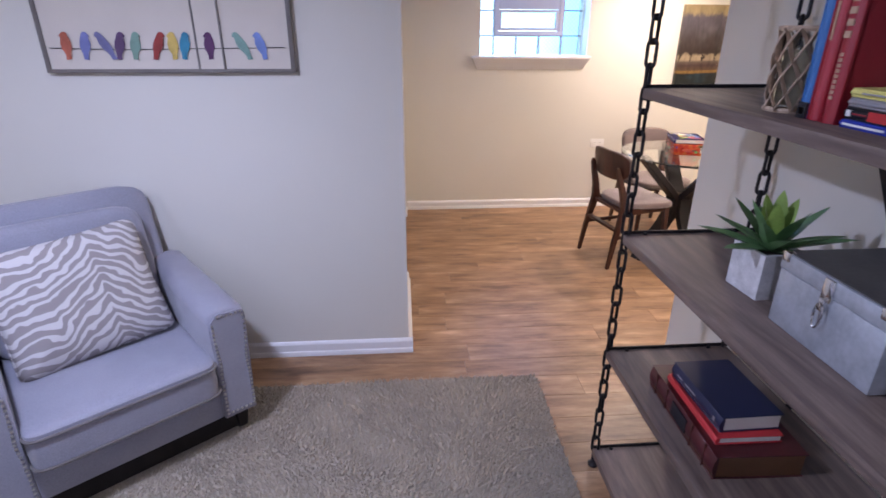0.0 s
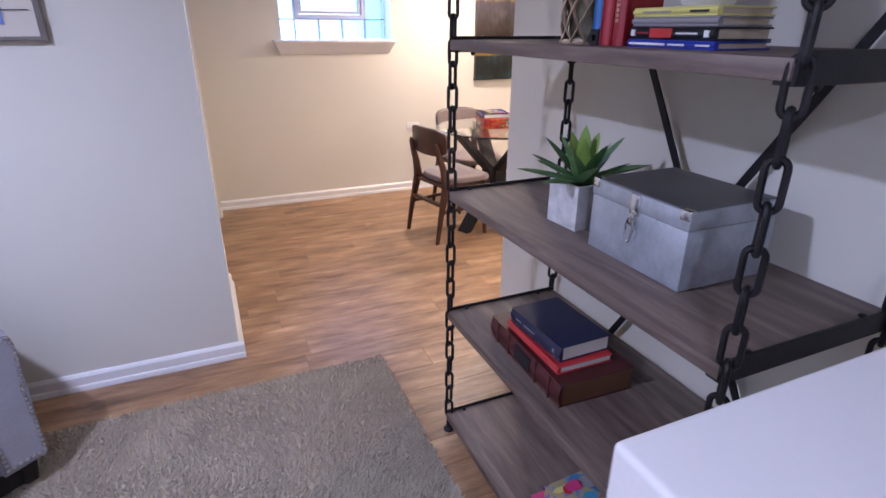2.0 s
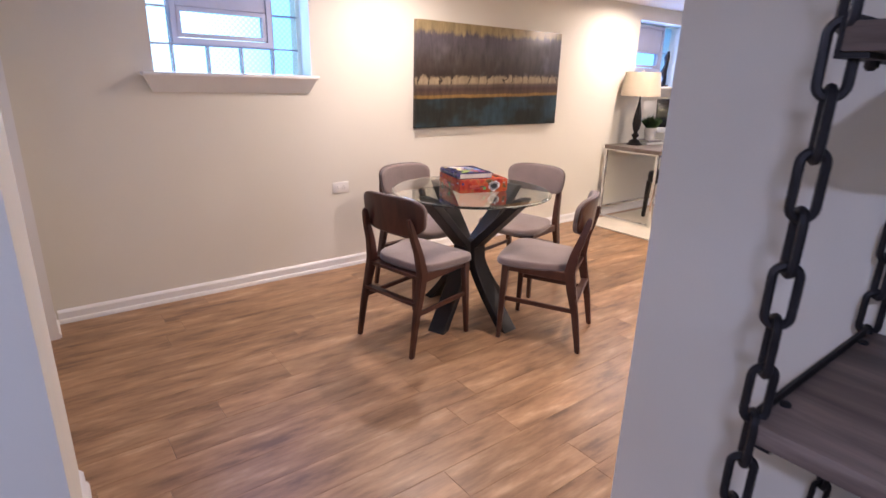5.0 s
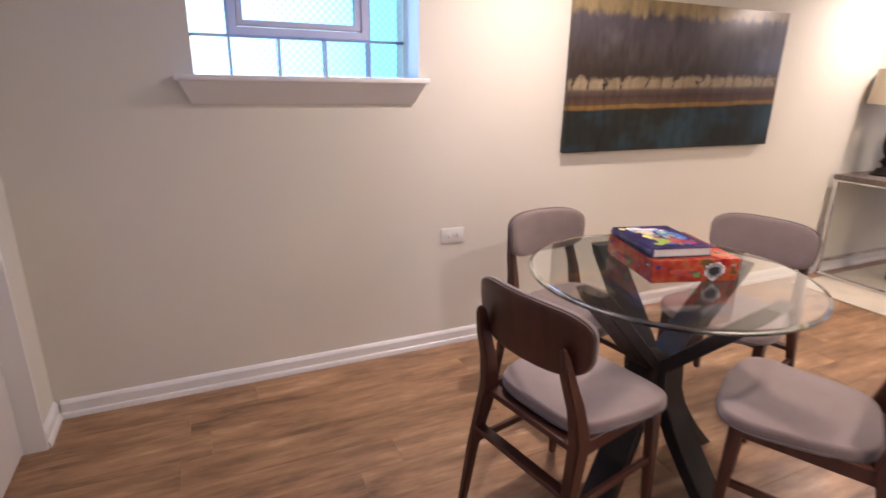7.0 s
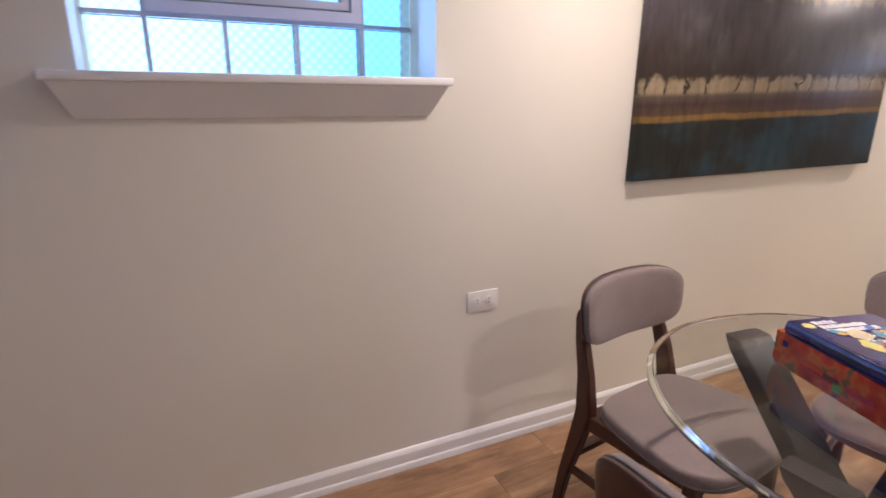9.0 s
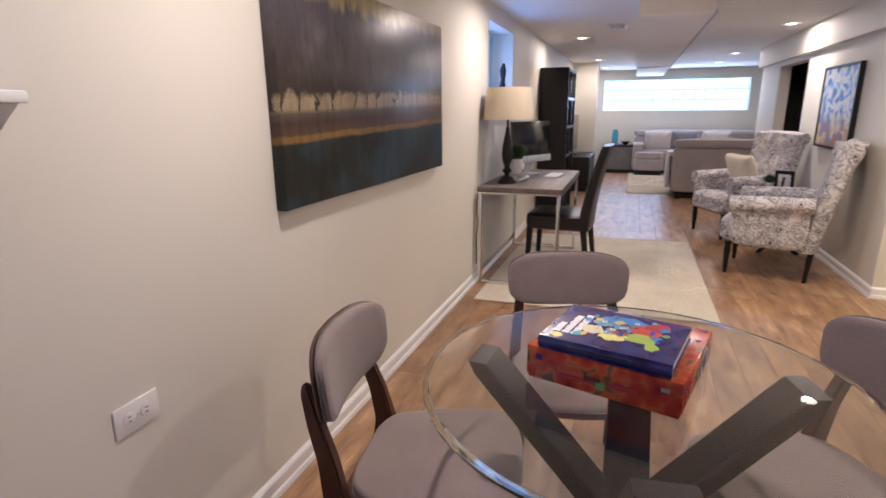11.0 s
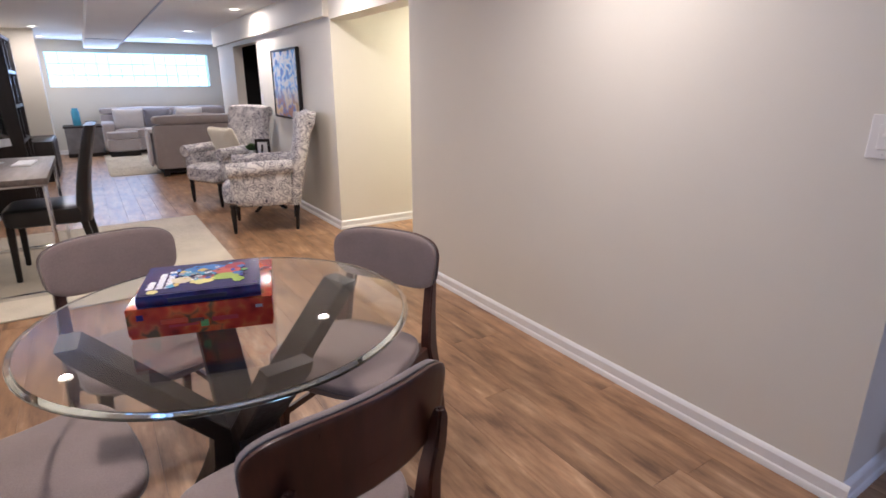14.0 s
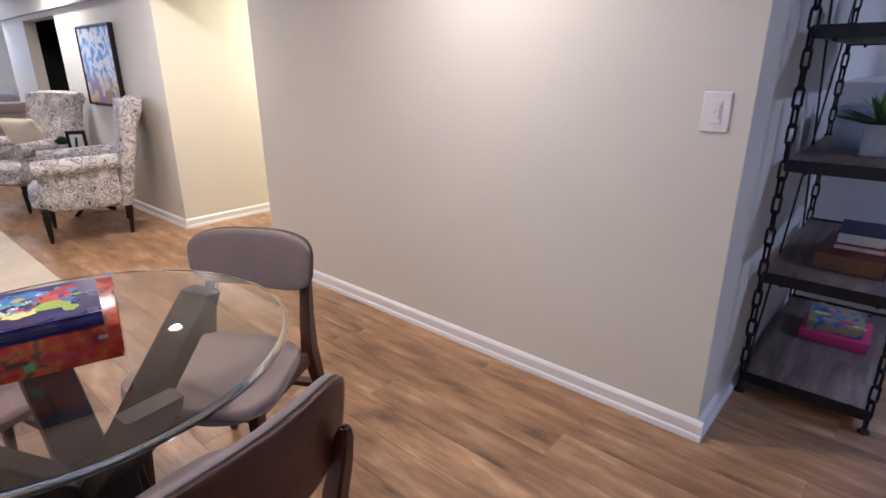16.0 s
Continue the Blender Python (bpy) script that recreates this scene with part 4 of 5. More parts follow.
def picture_book(m):
    vb = book("book", "violet hardcover picture book on the orange game box", m, 0.225, 0.275, 0.036, PURPLEPRINT, WHITEP)
    rnd = random.Random(21)
    ink = [GOLD, ORANGE, GREEN, BLUEC, TEAL, DKRED, NAVY, COBALT, TAN]
    for x, y, w, d, c, k in ((0.052, -0.004, 0.075, 0.105, BLUEC, 0), (0.035, 0.035, 0.05, 0.05, TEAL, 1), (0.026, -0.058, 0.06, 0.07, ORANGE, 2), (0.062, -0.078, 0.05, 0.055, DKRED, 3), (-0.022, -0.055, 0.055, 0.07, LIME, 4), (-0.038, 0.0, 0.05, 0.06, YELLOWC, 5), (-0.02, 0.048, 0.05, 0.05, CREAMC, 6), (-0.055, -0.085, 0.04, 0.03, LIME, 7)):
        print_blob(vb, x, y, 0.0361 + 0.0001 * k, w, d, c, 0.0003, 1.9, 60 + k)
    for i in range(46):
        # small figures crowd the lower half of the cover
        x, y = rnd.gauss(0.018, 0.035), rnd.gauss(-0.015, 0.05)
        x, y = max(-0.06, min(0.085, x)), max(-0.10, min(0.085, y))
        s = rnd.uniform(0.008, 0.026)
        c = BLUEC if x > 0.03 and y > 0.0 and i % 3 else (GOLD if y > 0.02 and x < 0.01 and i % 2 else ink[i % len(ink)])
        print_blob(vb, x, y, 0.0370 + 0.00008 * (i % 9), s, s * rnd.uniform(0.5, 1.1), c, 0.0003, 1.7, i)
    for i in range(7):
        x, y = rnd.uniform(-0.03, 0.06), rnd.uniform(-0.07, 0.04)
        print_blob(vb, x, y, 0.0379, 0.012, 0.012, WHITEPRINT, 0.0003, 2.0, 90 + i)
        print_blob(vb, x, y, 0.0383, 0.005, 0.005, BLACKC, 0.0003, 2.0, 80 + i)
    print_blob(vb, -0.09, 0.105, 0.0362, 0.026, 0.026, YELLOWC, 0.0003, 2.0, 5)
    for k, n in enumerate((4, 8, 9)):
        for q in range(n):
            a = -0.07 + 0.0145 * q
            part("print", box(a, a + 0.0125, 0.106 - 0.02 * k, 0.122 - 0.02 * k - 0.002 * (q % 2), 0.036, 0.0365), WHITEPRINT, vb)
    part("print", box(-0.1162, -0.108, -0.06, 0.07, 0.013, 0.024), NAVY, vb)


picture_book(pose(2.10, 3.728, 0.8262, 0, 0, -14) @ Matrix.Diagonal((0.91, 0.93, 0.78, 1.0)))
PALEGOLD = paint("pale_gold_print", (0.50, 0.33, 0.22))
CRIMSON2 = paint("deep_red_cover", (0.42, 0.03, 0.045))
Z1, Z2, Z3, Z4 = LEVELS[0], LEVELS[1], LEVELS[2], LEVELS[3]
book("book", "thick worn maroon leather book lying on the shelf", pose(0.98, 1.232, Z2, 0, 0, -2), 0.235, 0.39, 0.07, MAROON, BROWNPAGES, marks=((-0.12, 0.1, 0.6, BLACKC), (-0.38, -0.37, 1, BROWNC), (-0.2, -0.19, 1, BROWNC), (0.19, 0.2, 1, BROWNC), (0.37, 0.38, 1, BROWNC)))
book("book", "thin bright red book in a stack", pose(0.965, 1.215, Z2 + 0.0715, 0, 0, -1), 0.175, 0.27, 0.022, REDC, WHITEP)
book("book", "navy blue hardback on top of a stack", pose(0.97, 1.222, Z2 + 0.095, 0, 0, 1), 0.165, 0.245, 0.045, NAVY, WHITEP, marks=((0.26, 0.38, 0.09, TAN), (-0.02, 0.20, 0.09, TAN), (-0.40, -0.37, 0.25, TAN)))
book("book", "cobalt blue paperback at the foot of a stack", pose(0.945, 0.885, Z4, 0, 0, 1), 0.13, 0.195, 0.014, COBALT, PAGES, marks=((0.02, 0.46, 0.28, WHITEPRINT), (-0.2, -0.02, 0.22, WHITEPRINT), (-0.46, -0.32, 0.22, WHITEPRINT)))
book("book", "black paperback with a red spine patch", pose(0.947, 0.885, Z4 + 0.0145, 0, 0, -1), 0.13, 0.193, 0.021, BLACKC, PAGES, marks=((0.42, 0.47, 0.5, WHITEPRINT), (-0.46, -0.41, 0.5, WHITEPRINT), (-0.05, 0.22, 0.72, REDC), (-0.34, -0.1, 0.12, WHITEPRINT), (0.24, 0.4, 0.1, DKRED)))
book("book", "grey hardback in a stack of books", pose(0.945, 0.884, Z4 + 0.036, 0, 0, 1), 0.125, 0.188, 0.015, TAN, PAGES)
book("book", "pale yellow hardback on top of the stack", pose(0.947, 0.885, Z4 + 0.0515, 0, 0, -1), 0.128, 0.19, 0.015, YELLOWC, PAGES, marks=((0.0, 0.36, 0.18, TAN), (-0.42, -0.22, 0.22, BLACKC)))
for y, th, tall, deep, cov, lab, lettered, mk in ((1.074, 0.024, 0.245, 0.085, BLUEC, "slim blue hardback standing upright", False, ((-0.5, -0.38, 1, BLACKC), (-0.47, -0.42, 0.5, WHITEPRINT))),
                                             (1.046, 0.030, 0.29, 0.085, CRIMSON2, "red hardback standing upright", False, ((-0.02, 0.2, 0.16, PALEGOLD),)),
                                             (1.011, 0.038, 0.30, 0.088, DKRED, "thick crimson hardback standing upright", True, ())):
    vb = book("book", lab, pose(0.875 + deep / 2, y, Z4 + tall / 2 + 0.001, 90, 0, 0) @ pose(0, 0, -th / 2), deep, tall, th, cov, WHITEP, mk)
    if lettered:
        for k in range(9):
            part("spine_print", box(-deep / 2 - 0.0042, -deep / 2, -tall * 0.36 + k * 0.009, -tall * 0.36 + k * 0.009 + 0.006, th * 0.40, th * 0.60), PALEGOLD, vb)
        for k in range(6):
            part("spine_print", box(-deep / 2 - 0.0042, -deep / 2, -tall * 0.02 + k * 0.019, -tall * 0.02 + k * 0.019 + 0.011, th * 0.32, th * 0.68), PALEGOLD, vb)


def wicker_holder(m):
    w = thing("candle_holder", "woven wicker candle holder with a glass cup", "candle holder", m)
    for k in range(9):
        for s in (-1, 1):
            pts = []
            for i in range(15):
                u = i / 14
                a = 2 * math.pi * k / 9 + s * u * 1.7
                rad = 0.044 + 0.0035 * math.sin(math.pi * u) + s * 0.0022 * math.cos(9 * a)
                pts.append((rad * math.cos(a), rad * math.sin(a), 0.004 + 0.155 * u))
            part("wicker_strip", tube(pts, 0.0115, 6, flat=0.22), WICKER, w)
    for z in (0.004, 0.159):
        part("rim", tube([(0.045 * math.cos(2 * math.pi * i / 24), 0.045 * math.sin(2 * math.pi * i / 24), z) for i in range(24)], 0.0055, 6, closed=True), WICKER, w)
    # Pale cylinder added inside so that the open weave looks brighter.
    part("candle", lathe([(0.03, 0.013), (0.031, 0.03), (0.031, 0.115), (0.028, 0.118), (0.001, 0.116)], 18), CREAM, w, "pale candle added to lighten the weave")
    part("glass_cup", lathe([(0.034, 0.004), (0.037, 0.02), (0.037, 0.15), (0.034, 0.15), (0.033, 0.02), (0.001, 0.012)], 20), GLASS, w)


wicker_holder(pose(0.915, 1.168, Z4 + 0.001))


def leaf_blade(length, width, rise, droop, az, tilt):
    """One thick pointed succulent leaf."""
    rings = []
    for i in range(8):
        u = i / 7
        wd = width * (math.sin(math.pi * min(1, 0.22 + u * 0.78)) ** 0.75) + 0.0006
        out = length * u * math.cos(tilt) + 0.006
        z = length * u * math.sin(tilt) + rise - droop * u * u
        rings.append([(out, -wd, z + 0.18 * wd), (out, 0, z - 0.35 * wd), (out, wd, z + 0.18 * wd), (out, 0, z - 0.1 * wd + 0.0006)])
    return moved(loft(rings), Matrix.Rotation(az, 4, "Z"))


def succulent(pot, z, size, n=26, seed=1):
    rnd = random.Random(seed)
    for i in range(n):
        u = i / n
        az = i * 2.399 + rnd.uniform(-0.15, 0.15)
        tilt = radians(14 + 68 * u ** 1.2 + rnd.uniform(-5, 5))
        ln = size * (1.0 - 0.35 * u) * rnd.uniform(0.88, 1.08)
        part("leaf", leaf_blade(ln, size * 0.106, z + 0.02 * u, size * 0.12 * (1 - u), az, tilt), LEAF if u < 0.75 else LEAFTIP, pot)


def cube_planter(m):
    p = thing("potted_plant", "green succulent in a whitewashed cube pot", "plant", m)
    s, hh = 0.056, 0.115
    bm = bmesh.new()
    for b in ((-s, s, -s, -s + 0.008, 0.0, hh), (-s, s, s - 0.008, s, 0.0, hh), (-s, -s + 0.008, -s + 0.008, s - 0.008, 0, hh), (s - 0.008, s, -s + 0.008, s - 0.008, 0, hh), (-s + 0.008, s - 0.008, -s + 0.008, s - 0.008, 0, 0.01)):
        box(*b, bm=bm)
    pot = part("pot", bm, BIRCHPOT, p, "whitewashed wood cube pot")
    part("soil", box(-s + 0.008, s - 0.008, -s + 0.008, s - 0.008, 0.08, 0.102), SOIL, p)
    succulent(p, 0.105, 0.180, 25)


cube_planter(pose(0.998, 1.225, Z3 + 0.001, 0, 0, 4))


def round_planter(m):
    p = thing("potted_plant", "small dark green plant in a round white ceramic pot", "plant", m)
    part("pot", lathe([(0.036, 0), (0.043, 0.006), (0.055, 0.055), (0.062, 0.104), (0.0635, 0.107), (0.058, 0.107), (0.053, 0.09), (0.001, 0.09)], 32), CERAMIC, p, "matt white ceramic pot")
    part("soil", lathe([(0.053, 0.088), (0.053, 0.096), (0.001, 0.098)], 20), SOIL, p)
    succulent(p, 0.096, 0.09, 30, 7)


round_planter(pose(0.945, 0.872, Z4 + 0.0672))


def metal_box(m):
    b = thing("metal_box", "galvanised steel box with a hasp and dark lid", "storage box", m)
    w, d, h = 0.24, 0.28, 0.166
    part("body", box(0, w, -d / 2, d / 2, 0, h * 0.76, 0.003), STEEL, b)
    lid = part("lid", box(-0.002, w + 0.001, -d / 2 - 0.002, d / 2 + 0.002, h * 0.765, h - 0.002, 0.003), STEEL, b)
    part("lid_top", box(0.003, w - 0.003, -d / 2 + 0.004, d / 2 - 0.004, h - 0.0025, h + 0.0005), STEELDARK, lid, "dull dark steel top")
    part("hasp_plate", box(-0.006, -0.001, -0.014, 0.014, h * 0.7, h * 0.98, 0.002), CHROME, lid)
    part("hasp_loop", tube([(-0.012, 0.010 * math.cos(2 * math.pi * i / 16), h * 0.52 + 0.027 * math.sin(2 * math.pi * i / 16)) for i in range(16)], 0.0025, 6, closed=True), CHROME, b)
    part("staple", box(-0.013, -0.001, -0.006, 0.006, h * 0.58, h * 0.74, 0.002), CHROME, b)
    for y in (-d / 2 + 0.012, d / 2 - 0.012):
        part("corner_cap", box(-0.004, 0.014, y - 0.012, y + 0.012, h - 0.02, h + 0.0015, 0.003), CHROME, lid)


metal_box(pose(0.925, 0.945, Z3 + 0.001, 0, 0, 0))
game_box("board_game", "pink children's game box on the bottom shelf", pose(0.99, 1.0, Z1 + 0.001, 0, 0, 1), 0.26, 0.26, 0.05, PINK, (WHITEPRINT, DKRED, GOLD), 21)
game_box("board_game", "colourful puzzle box stacked on the pink box", pose(1.0, 0.99, Z1 + 0.0535, 0, 0, 4), 0.21, 0.24, 0.045, PUZZLE, (YELLOWC, PINK, COBALT, TAN, REDC, TEAL), 22)


# ---- first room: chair and rug ----
def club_chair(m):
    c = thing("club_chair", "grey upholstered club chair with nailhead trim", "armchair", m)
    part("base", moved(cloud(0.80, 0.62, 0.15, 9.0), pose(0, 0.32, 0.085)), GREYCLOTH, c)
    cush = part("seat_cushion", moved(cloud(0.575, 0.61, 0.165, 13.0), pose(0, 0.265, 0.225)), GREYCLOTH, c, "plump grey seat cushion")
    for z in (0.25, 0.362):
        part("piping", tube([(x * 1.0, 0.265 + y * 1.0, z) for x, y in oval(0.578, 0.614, 48, 13.0)], 0.005, 6, closed=True), PIPING, cush, "dark piping")
    for s in (-1, 1):
        arm = bmesh.new()
        rings = []
        for y, top, k in ((0.0, 0.560, 0.97), (0.012, 0.572, 1.02), (0.2, 0.580, 1.04), (0.45, 0.590, 1.03), (0.60, 0.60, 1.0)):
            rings.append([(s * (0.35 + dx * k), y, z) for dx, z in ((-0.06, 0.1), (0.06, 0.1), (0.064, 0.25), (0.07, top - 0.05), (0.06, top - 0.012), (0.03, top), (-0.03, top), (-0.062, top - 0.015), (-0.068, top - 0.06), (-0.06, 0.25))])
        part("arm", loft(rings, bm=arm), GREYCLOTH, c, smooth=60)
        panel = [(0.297, 0.11), (0.405, 0.11), (0.408, 0.30), (0.416, 0.515), (0.405, 0.553), (0.315, 0.557), (0.292, 0.53), (0.292, 0.30)]
        front = part("arm_front", loft([[(s * x, -0.004, z) for x, z in panel], [(s * x, 0.004, z) for x, z in panel]]), GREYCLOTH, c)
        rim = []
        for i in range(len(panel)):
            a, b = Vector(panel[i]), Vector(panel[(i + 1) % len(panel)])
            n = max(1, int((b - a).length / 0.018))
            rim += [a.lerp(b, q / n) for q in range(n)]
        for p in rim:
            q = p + (Vector((0.35, 0.35)) - p).normalized() * 0.011
            nail = lathe([(0.0055, 0), (0.0045, 0.003), (0.001, 0.0045)], 7)
            part("nailhead", moved(nail, pose(s * q.x, -0.004, q.y, 90)), BRUSHED, front)
    for i in range(34):
        part("nailhead", moved(lathe([(0.0055, 0), (0.0045, 0.003), (0.001, 0.0045)], 7), pose(-0.29 + i * 0.0175, 0.028, 0.10, 90)), BRUSHED, c)
    back = cloud(0.70, 0.17, 0.60, 8.0)
    part("backrest", moved(back, pose(0, 0.60, 0.31, -12)), GREYCLOTH, c)
    part("back_cushion", moved(cloud(0.57, 0.17, 0.50, 7.0), pose(0, 0.50, 0.36, -14)), GREYCLOTH, c)
    part("plinth", box(-0.365, 0.365, 0.035, 0.60, 0.012, 0.10, 0.004), ESPRESSO, c, "dark recessed plinth")
    for x in (-0.36, 0.36):
        for y in (0.05, 0.58):
            part("leg", bar((x, y, 0.09), (x, y, 0), 0.055, 0.055, w2=0.04, t2=0.04), ESPRESSO, c, "dark wooden foot")


CHAIR = pose(-0.865, 1.69, 0.028, 0, 0, 39)
club_chair(CHAIR @ pose(-0.012, -0.045, 0) @ Matrix.Diagonal((1.04, 1.07, 1.0, 1.0)))


def throw_pillow(m, w, h, material, label):
    p = thing("throw_pillow", label, "pillow", m)
    rings = []
    n = 7
    for k in range(-n, n + 1):
        a = math.pi / 2 * k / n
        ring = []
        for x, y in oval(w, h, 56, 11.0):
            corner = abs(x) / (w / 2) * abs(y) / (h / 2)
            s = (1 - 0.88 * (1 - math.cos(a)) ** 1.25) * (0.965 + 0.085 * corner ** 3)
            ring.append((x * s, y * s, 0.075 * math.sin(a) + 0.006 * math.sin(23 * x + 17 * y) * math.cos(a)))
        rings.append(ring)
    part("cover", loft(rings), material, p, smooth=80)
    part("seam", tube([(x * (0.965 + 0.085 * (abs(x * y) * 4 / w / h) ** 3), y * (0.965 + 0.085 * (abs(x * y) * 4 / w / h) ** 3), 0.006 * math.sin(23 * x + 17 * y)) for x, y in oval(w, h, 56, 11.0)], 0.004, 5, closed=True), material, p)
    return p


throw_pillow(CHAIR @ pose(-0.02, 0.355, 0.60, 66, 0, 0) @ pose(0, 0, 0, 0, 0, 4), 0.52, 0.46, ZEBRA, "taupe and white zebra striped pillow on the club chair")


def shag_rug(name, label, x0, x1, y0, y1, material, tuft, spacing, seed):
    rug = thing(name, label, "rug", pose(0, 0, 0))
    part("backing", box(x0, x1, y0, y1, 0.001, 0.012, 0.003), material, rug)
    rng = np.random.default_rng(seed)
    nx, ny = int((x1 - x0) / spacing), int((y1 - y0) / spacing)
    gx, gy = np.meshgrid(np.linspace(x0 + 0.004, x1 - 0.004, nx), np.linspace(y0 + 0.004, y1 - 0.004, ny))
    n = gx.size
    base = np.stack([gx.ravel(), gy.ravel(), np.full(n, 0.010)], 1) + np.c_[rng.normal(0, spacing * 0.3, (n, 2)), np.zeros(n)]
    ang = rng.uniform(0, 2 * np.pi, n)
    swirl = 2.2 * np.sin(gx.ravel() * 5.1 + 1.3 * np.sin(gy.ravel() * 4.0)) + 1.6 * np.cos(gy.ravel() * 6.3)
    lean = np.stack([np.cos(swirl), np.sin(swirl), np.zeros(n)], 1) * tuft * rng.uniform(0.05, 0.55, (n, 1)) + rng.normal(0, tuft * 0.3, (n, 3)) * (1, 1, 0.2)
    tip = base + lean + np.stack([np.zeros(n), np.zeros(n), tuft * rng.uniform(0.7, 1.1, n)], 1)
    r = spacing * 0.55
    verts = np.empty((n, 4, 3))
    for k in range(3):
        a = ang + k * 2.094
        verts[:, k] = base + np.stack([np.cos(a) * r, np.sin(a) * r, np.zeros(n)], 1)
    verts[:, 3] = tip
    q = np.arange(n)[:, None] * 4
    faces = np.concatenate([q + np.array(f) for f in ((0, 1, 3), (1, 2, 3), (2, 0, 3))])
    me = bpy.data.meshes.new("wool_surface")
    me.from_pydata(verts.reshape(-1, 3).tolist(), [], faces.tolist())
    me.materials.append(material)
    pile = new("wool_surface", me)
    pile.parent = rug
    tagged(pile, kind="stuff")
    return rug


shag_rug("shag_rug", "thick beige shag rug on the wood floor", -2.3, 0.715, -0.4, 2.19, RUG, 0.022, 0.0095, 4)
shag_rug("cream_rug", "soft cream rug under the desk", 4.45, 6.65, 3.13, 4.7, RUGCREAM, 0.006, 0.010, 5)
shag_rug("cream_rug", "cream rug in front of the far sofa", 9.95, 12.9, 2.2, 3.75, RUGCREAM, 0.012, 0.02, 6)


# ---- desk corner ----
def desk():
    d = thing("desk", "grey wood desk on a slim chrome frame", "desk", pose(0, 0, 0))
    x0, x1, y0, y1 = 4.80, 6.08, 4.165, 4.775
    part("desktop", box(x0, x1, y0, y1, 0.712, 0.75, 0.003), DESKTOP, d)
    part("drawer", box(x0 + 0.3, x1 - 0.03, y0 + 0.03, y0 + 0.4, 0.655, 0.71, 0.003), DESKTOP, d)
    for x in (x0 + 0.015, x1 - 0.015):
        for y in (y0 + 0.02, y1 - 0.02):
            part("leg", box(x - 0.0125, x + 0.0125, y - 0.0125, y + 0.0125, 0.012, 0.70, 0.002), CHROME, d)
        part("floor_rail", box(x - 0.0125, x + 0.0125, y0 + 0.033, y1 - 0.033, 0.012, 0.037, 0.002), CHROME, d)
        part("top_rail", box(x - 0.0125, x + 0.0125, y0 + 0.008, y1 - 0.008, 0.7005, 0.7115), CHROME, d)
    part("back_rail", box(x0 + 0.03, x1 - 0.03, y1 - 0.032, y1 - 0.008, 0.1, 0.125, 0.002), CHROME, d)
    part("cable", tube([(x0 + 0.06, YN - 0.02, 0.69), (x0 + 0.05, YN - 0.02, 0.55), (x0 + 0.10, YN - 0.015, 0.46), (x0 + 0.03, YN - 0.02, 0.38), (x0 + 0.04, YN - 0.02, 0.15)], 0.004, 6), BLACKC, d)


desk()


def table_lamp(m):
    l = thing("table_lamp", "dark turned lamp with a cream drum shade", "lamp", m)
    part("base", lathe([(0.075, 0), (0.075, 0.012), (0.06, 0.02), (0.045, 0.045), (0.02, 0.055), (0.018, 0.07), (0.034, 0.085), (0.036, 0.10), (0.020, 0.115), (0.020, 0.13), (0.034, 0.16), (0.043, 0.21), (0.037, 0.28), (0.022, 0.36), (0.014, 0.40), (0.018, 0.41), (0.009, 0.42), (0.007, 0.60)], 24), ESPRESSO, l, "turned dark wood stem")
    z0, z1 = 0.475, 0.70
    shade_part = part("shade", lathe([(0.188, z0), (0.163, z1), (0.160, z1), (0.185, z0)], 40), LINEN, l, "cream linen drum shade")
    part("finial", lathe([(0.006, z1 - 0.02), (0.006, z1 + 0.005), (0.011, z1 + 0.014), (0.006, z1 + 0.025), (0.001, z1 + 0.028)], 10), BRUSHED, shade_part)
    part("spider", bar((-0.161, 0, z1 - 0.015), (0.161, 0, z1 - 0.015), 0.004, 0.004), BRUSHED, shade_part)


table_lamp(pose(5.06, 4.615, 0.751))


def grass_pot(m, s=1.0):
    p = thing("potted_plant", "small green grass plant in a white pot", "plant", m)
    part("pot", lathe([(0.035 * s, 0), (0.046 * s, 0.09 * s), (0.042 * s, 0.09 * s), (0.034 * s, 0.075 * s), (0.001, 0.075 * s)], 20), CERAMIC, p)
    rnd = random.Random(2)
    bm = bmesh.new()
    for i in range(260):
        a, b = rnd.uniform(0, 6.28), rnd.uniform(0, 1) ** 0.6
        r0 = 0.034 * s * b
        o = (0.015 + 0.04 * b) * s * rnd.uniform(0.6, 1.1)
        h = rnd.uniform(0.07, 0.125) * s * (1.1 - 0.45 * b)
        x, y = math.cos(a), math.sin(a)
        w = 0.003 * s
        vs = [bm.verts.new(q) for q in ((x * r0 - y * w, y * r0 + x * w, 0.08 * s), (x * r0 + y * w, y * r0 - x * w, 0.08 * s), (x * (r0 + o * 0.5) + y * w, y * (r0 + o * 0.5) - x * w, 0.08 * s + h * 0.7), (x * (r0 + o), y * (r0 + o), 0.08 * s + h))]
        bm.faces.new((vs[0], vs[1], vs[2])), bm.faces.new((vs[0], vs[2], vs[3]))
    tagged(part("grass", bm, GRASSG, p), kind="stuff")


book("book", "white hardback lying under the desk plant", pose(5.29, 4.60, 0.751, 0, 0, 80), 0.16, 0.23, 0.022, WHITEPRINT, WHITEP)
book("book", "grey hardback lying on a white one", pose(5.29, 4.60, 0.774, 0, 0, 86), 0.15, 0.21, 0.022, TAN, WHITEP)
grass_pot(pose(5.30, 4.60, 0.797), 1.3)


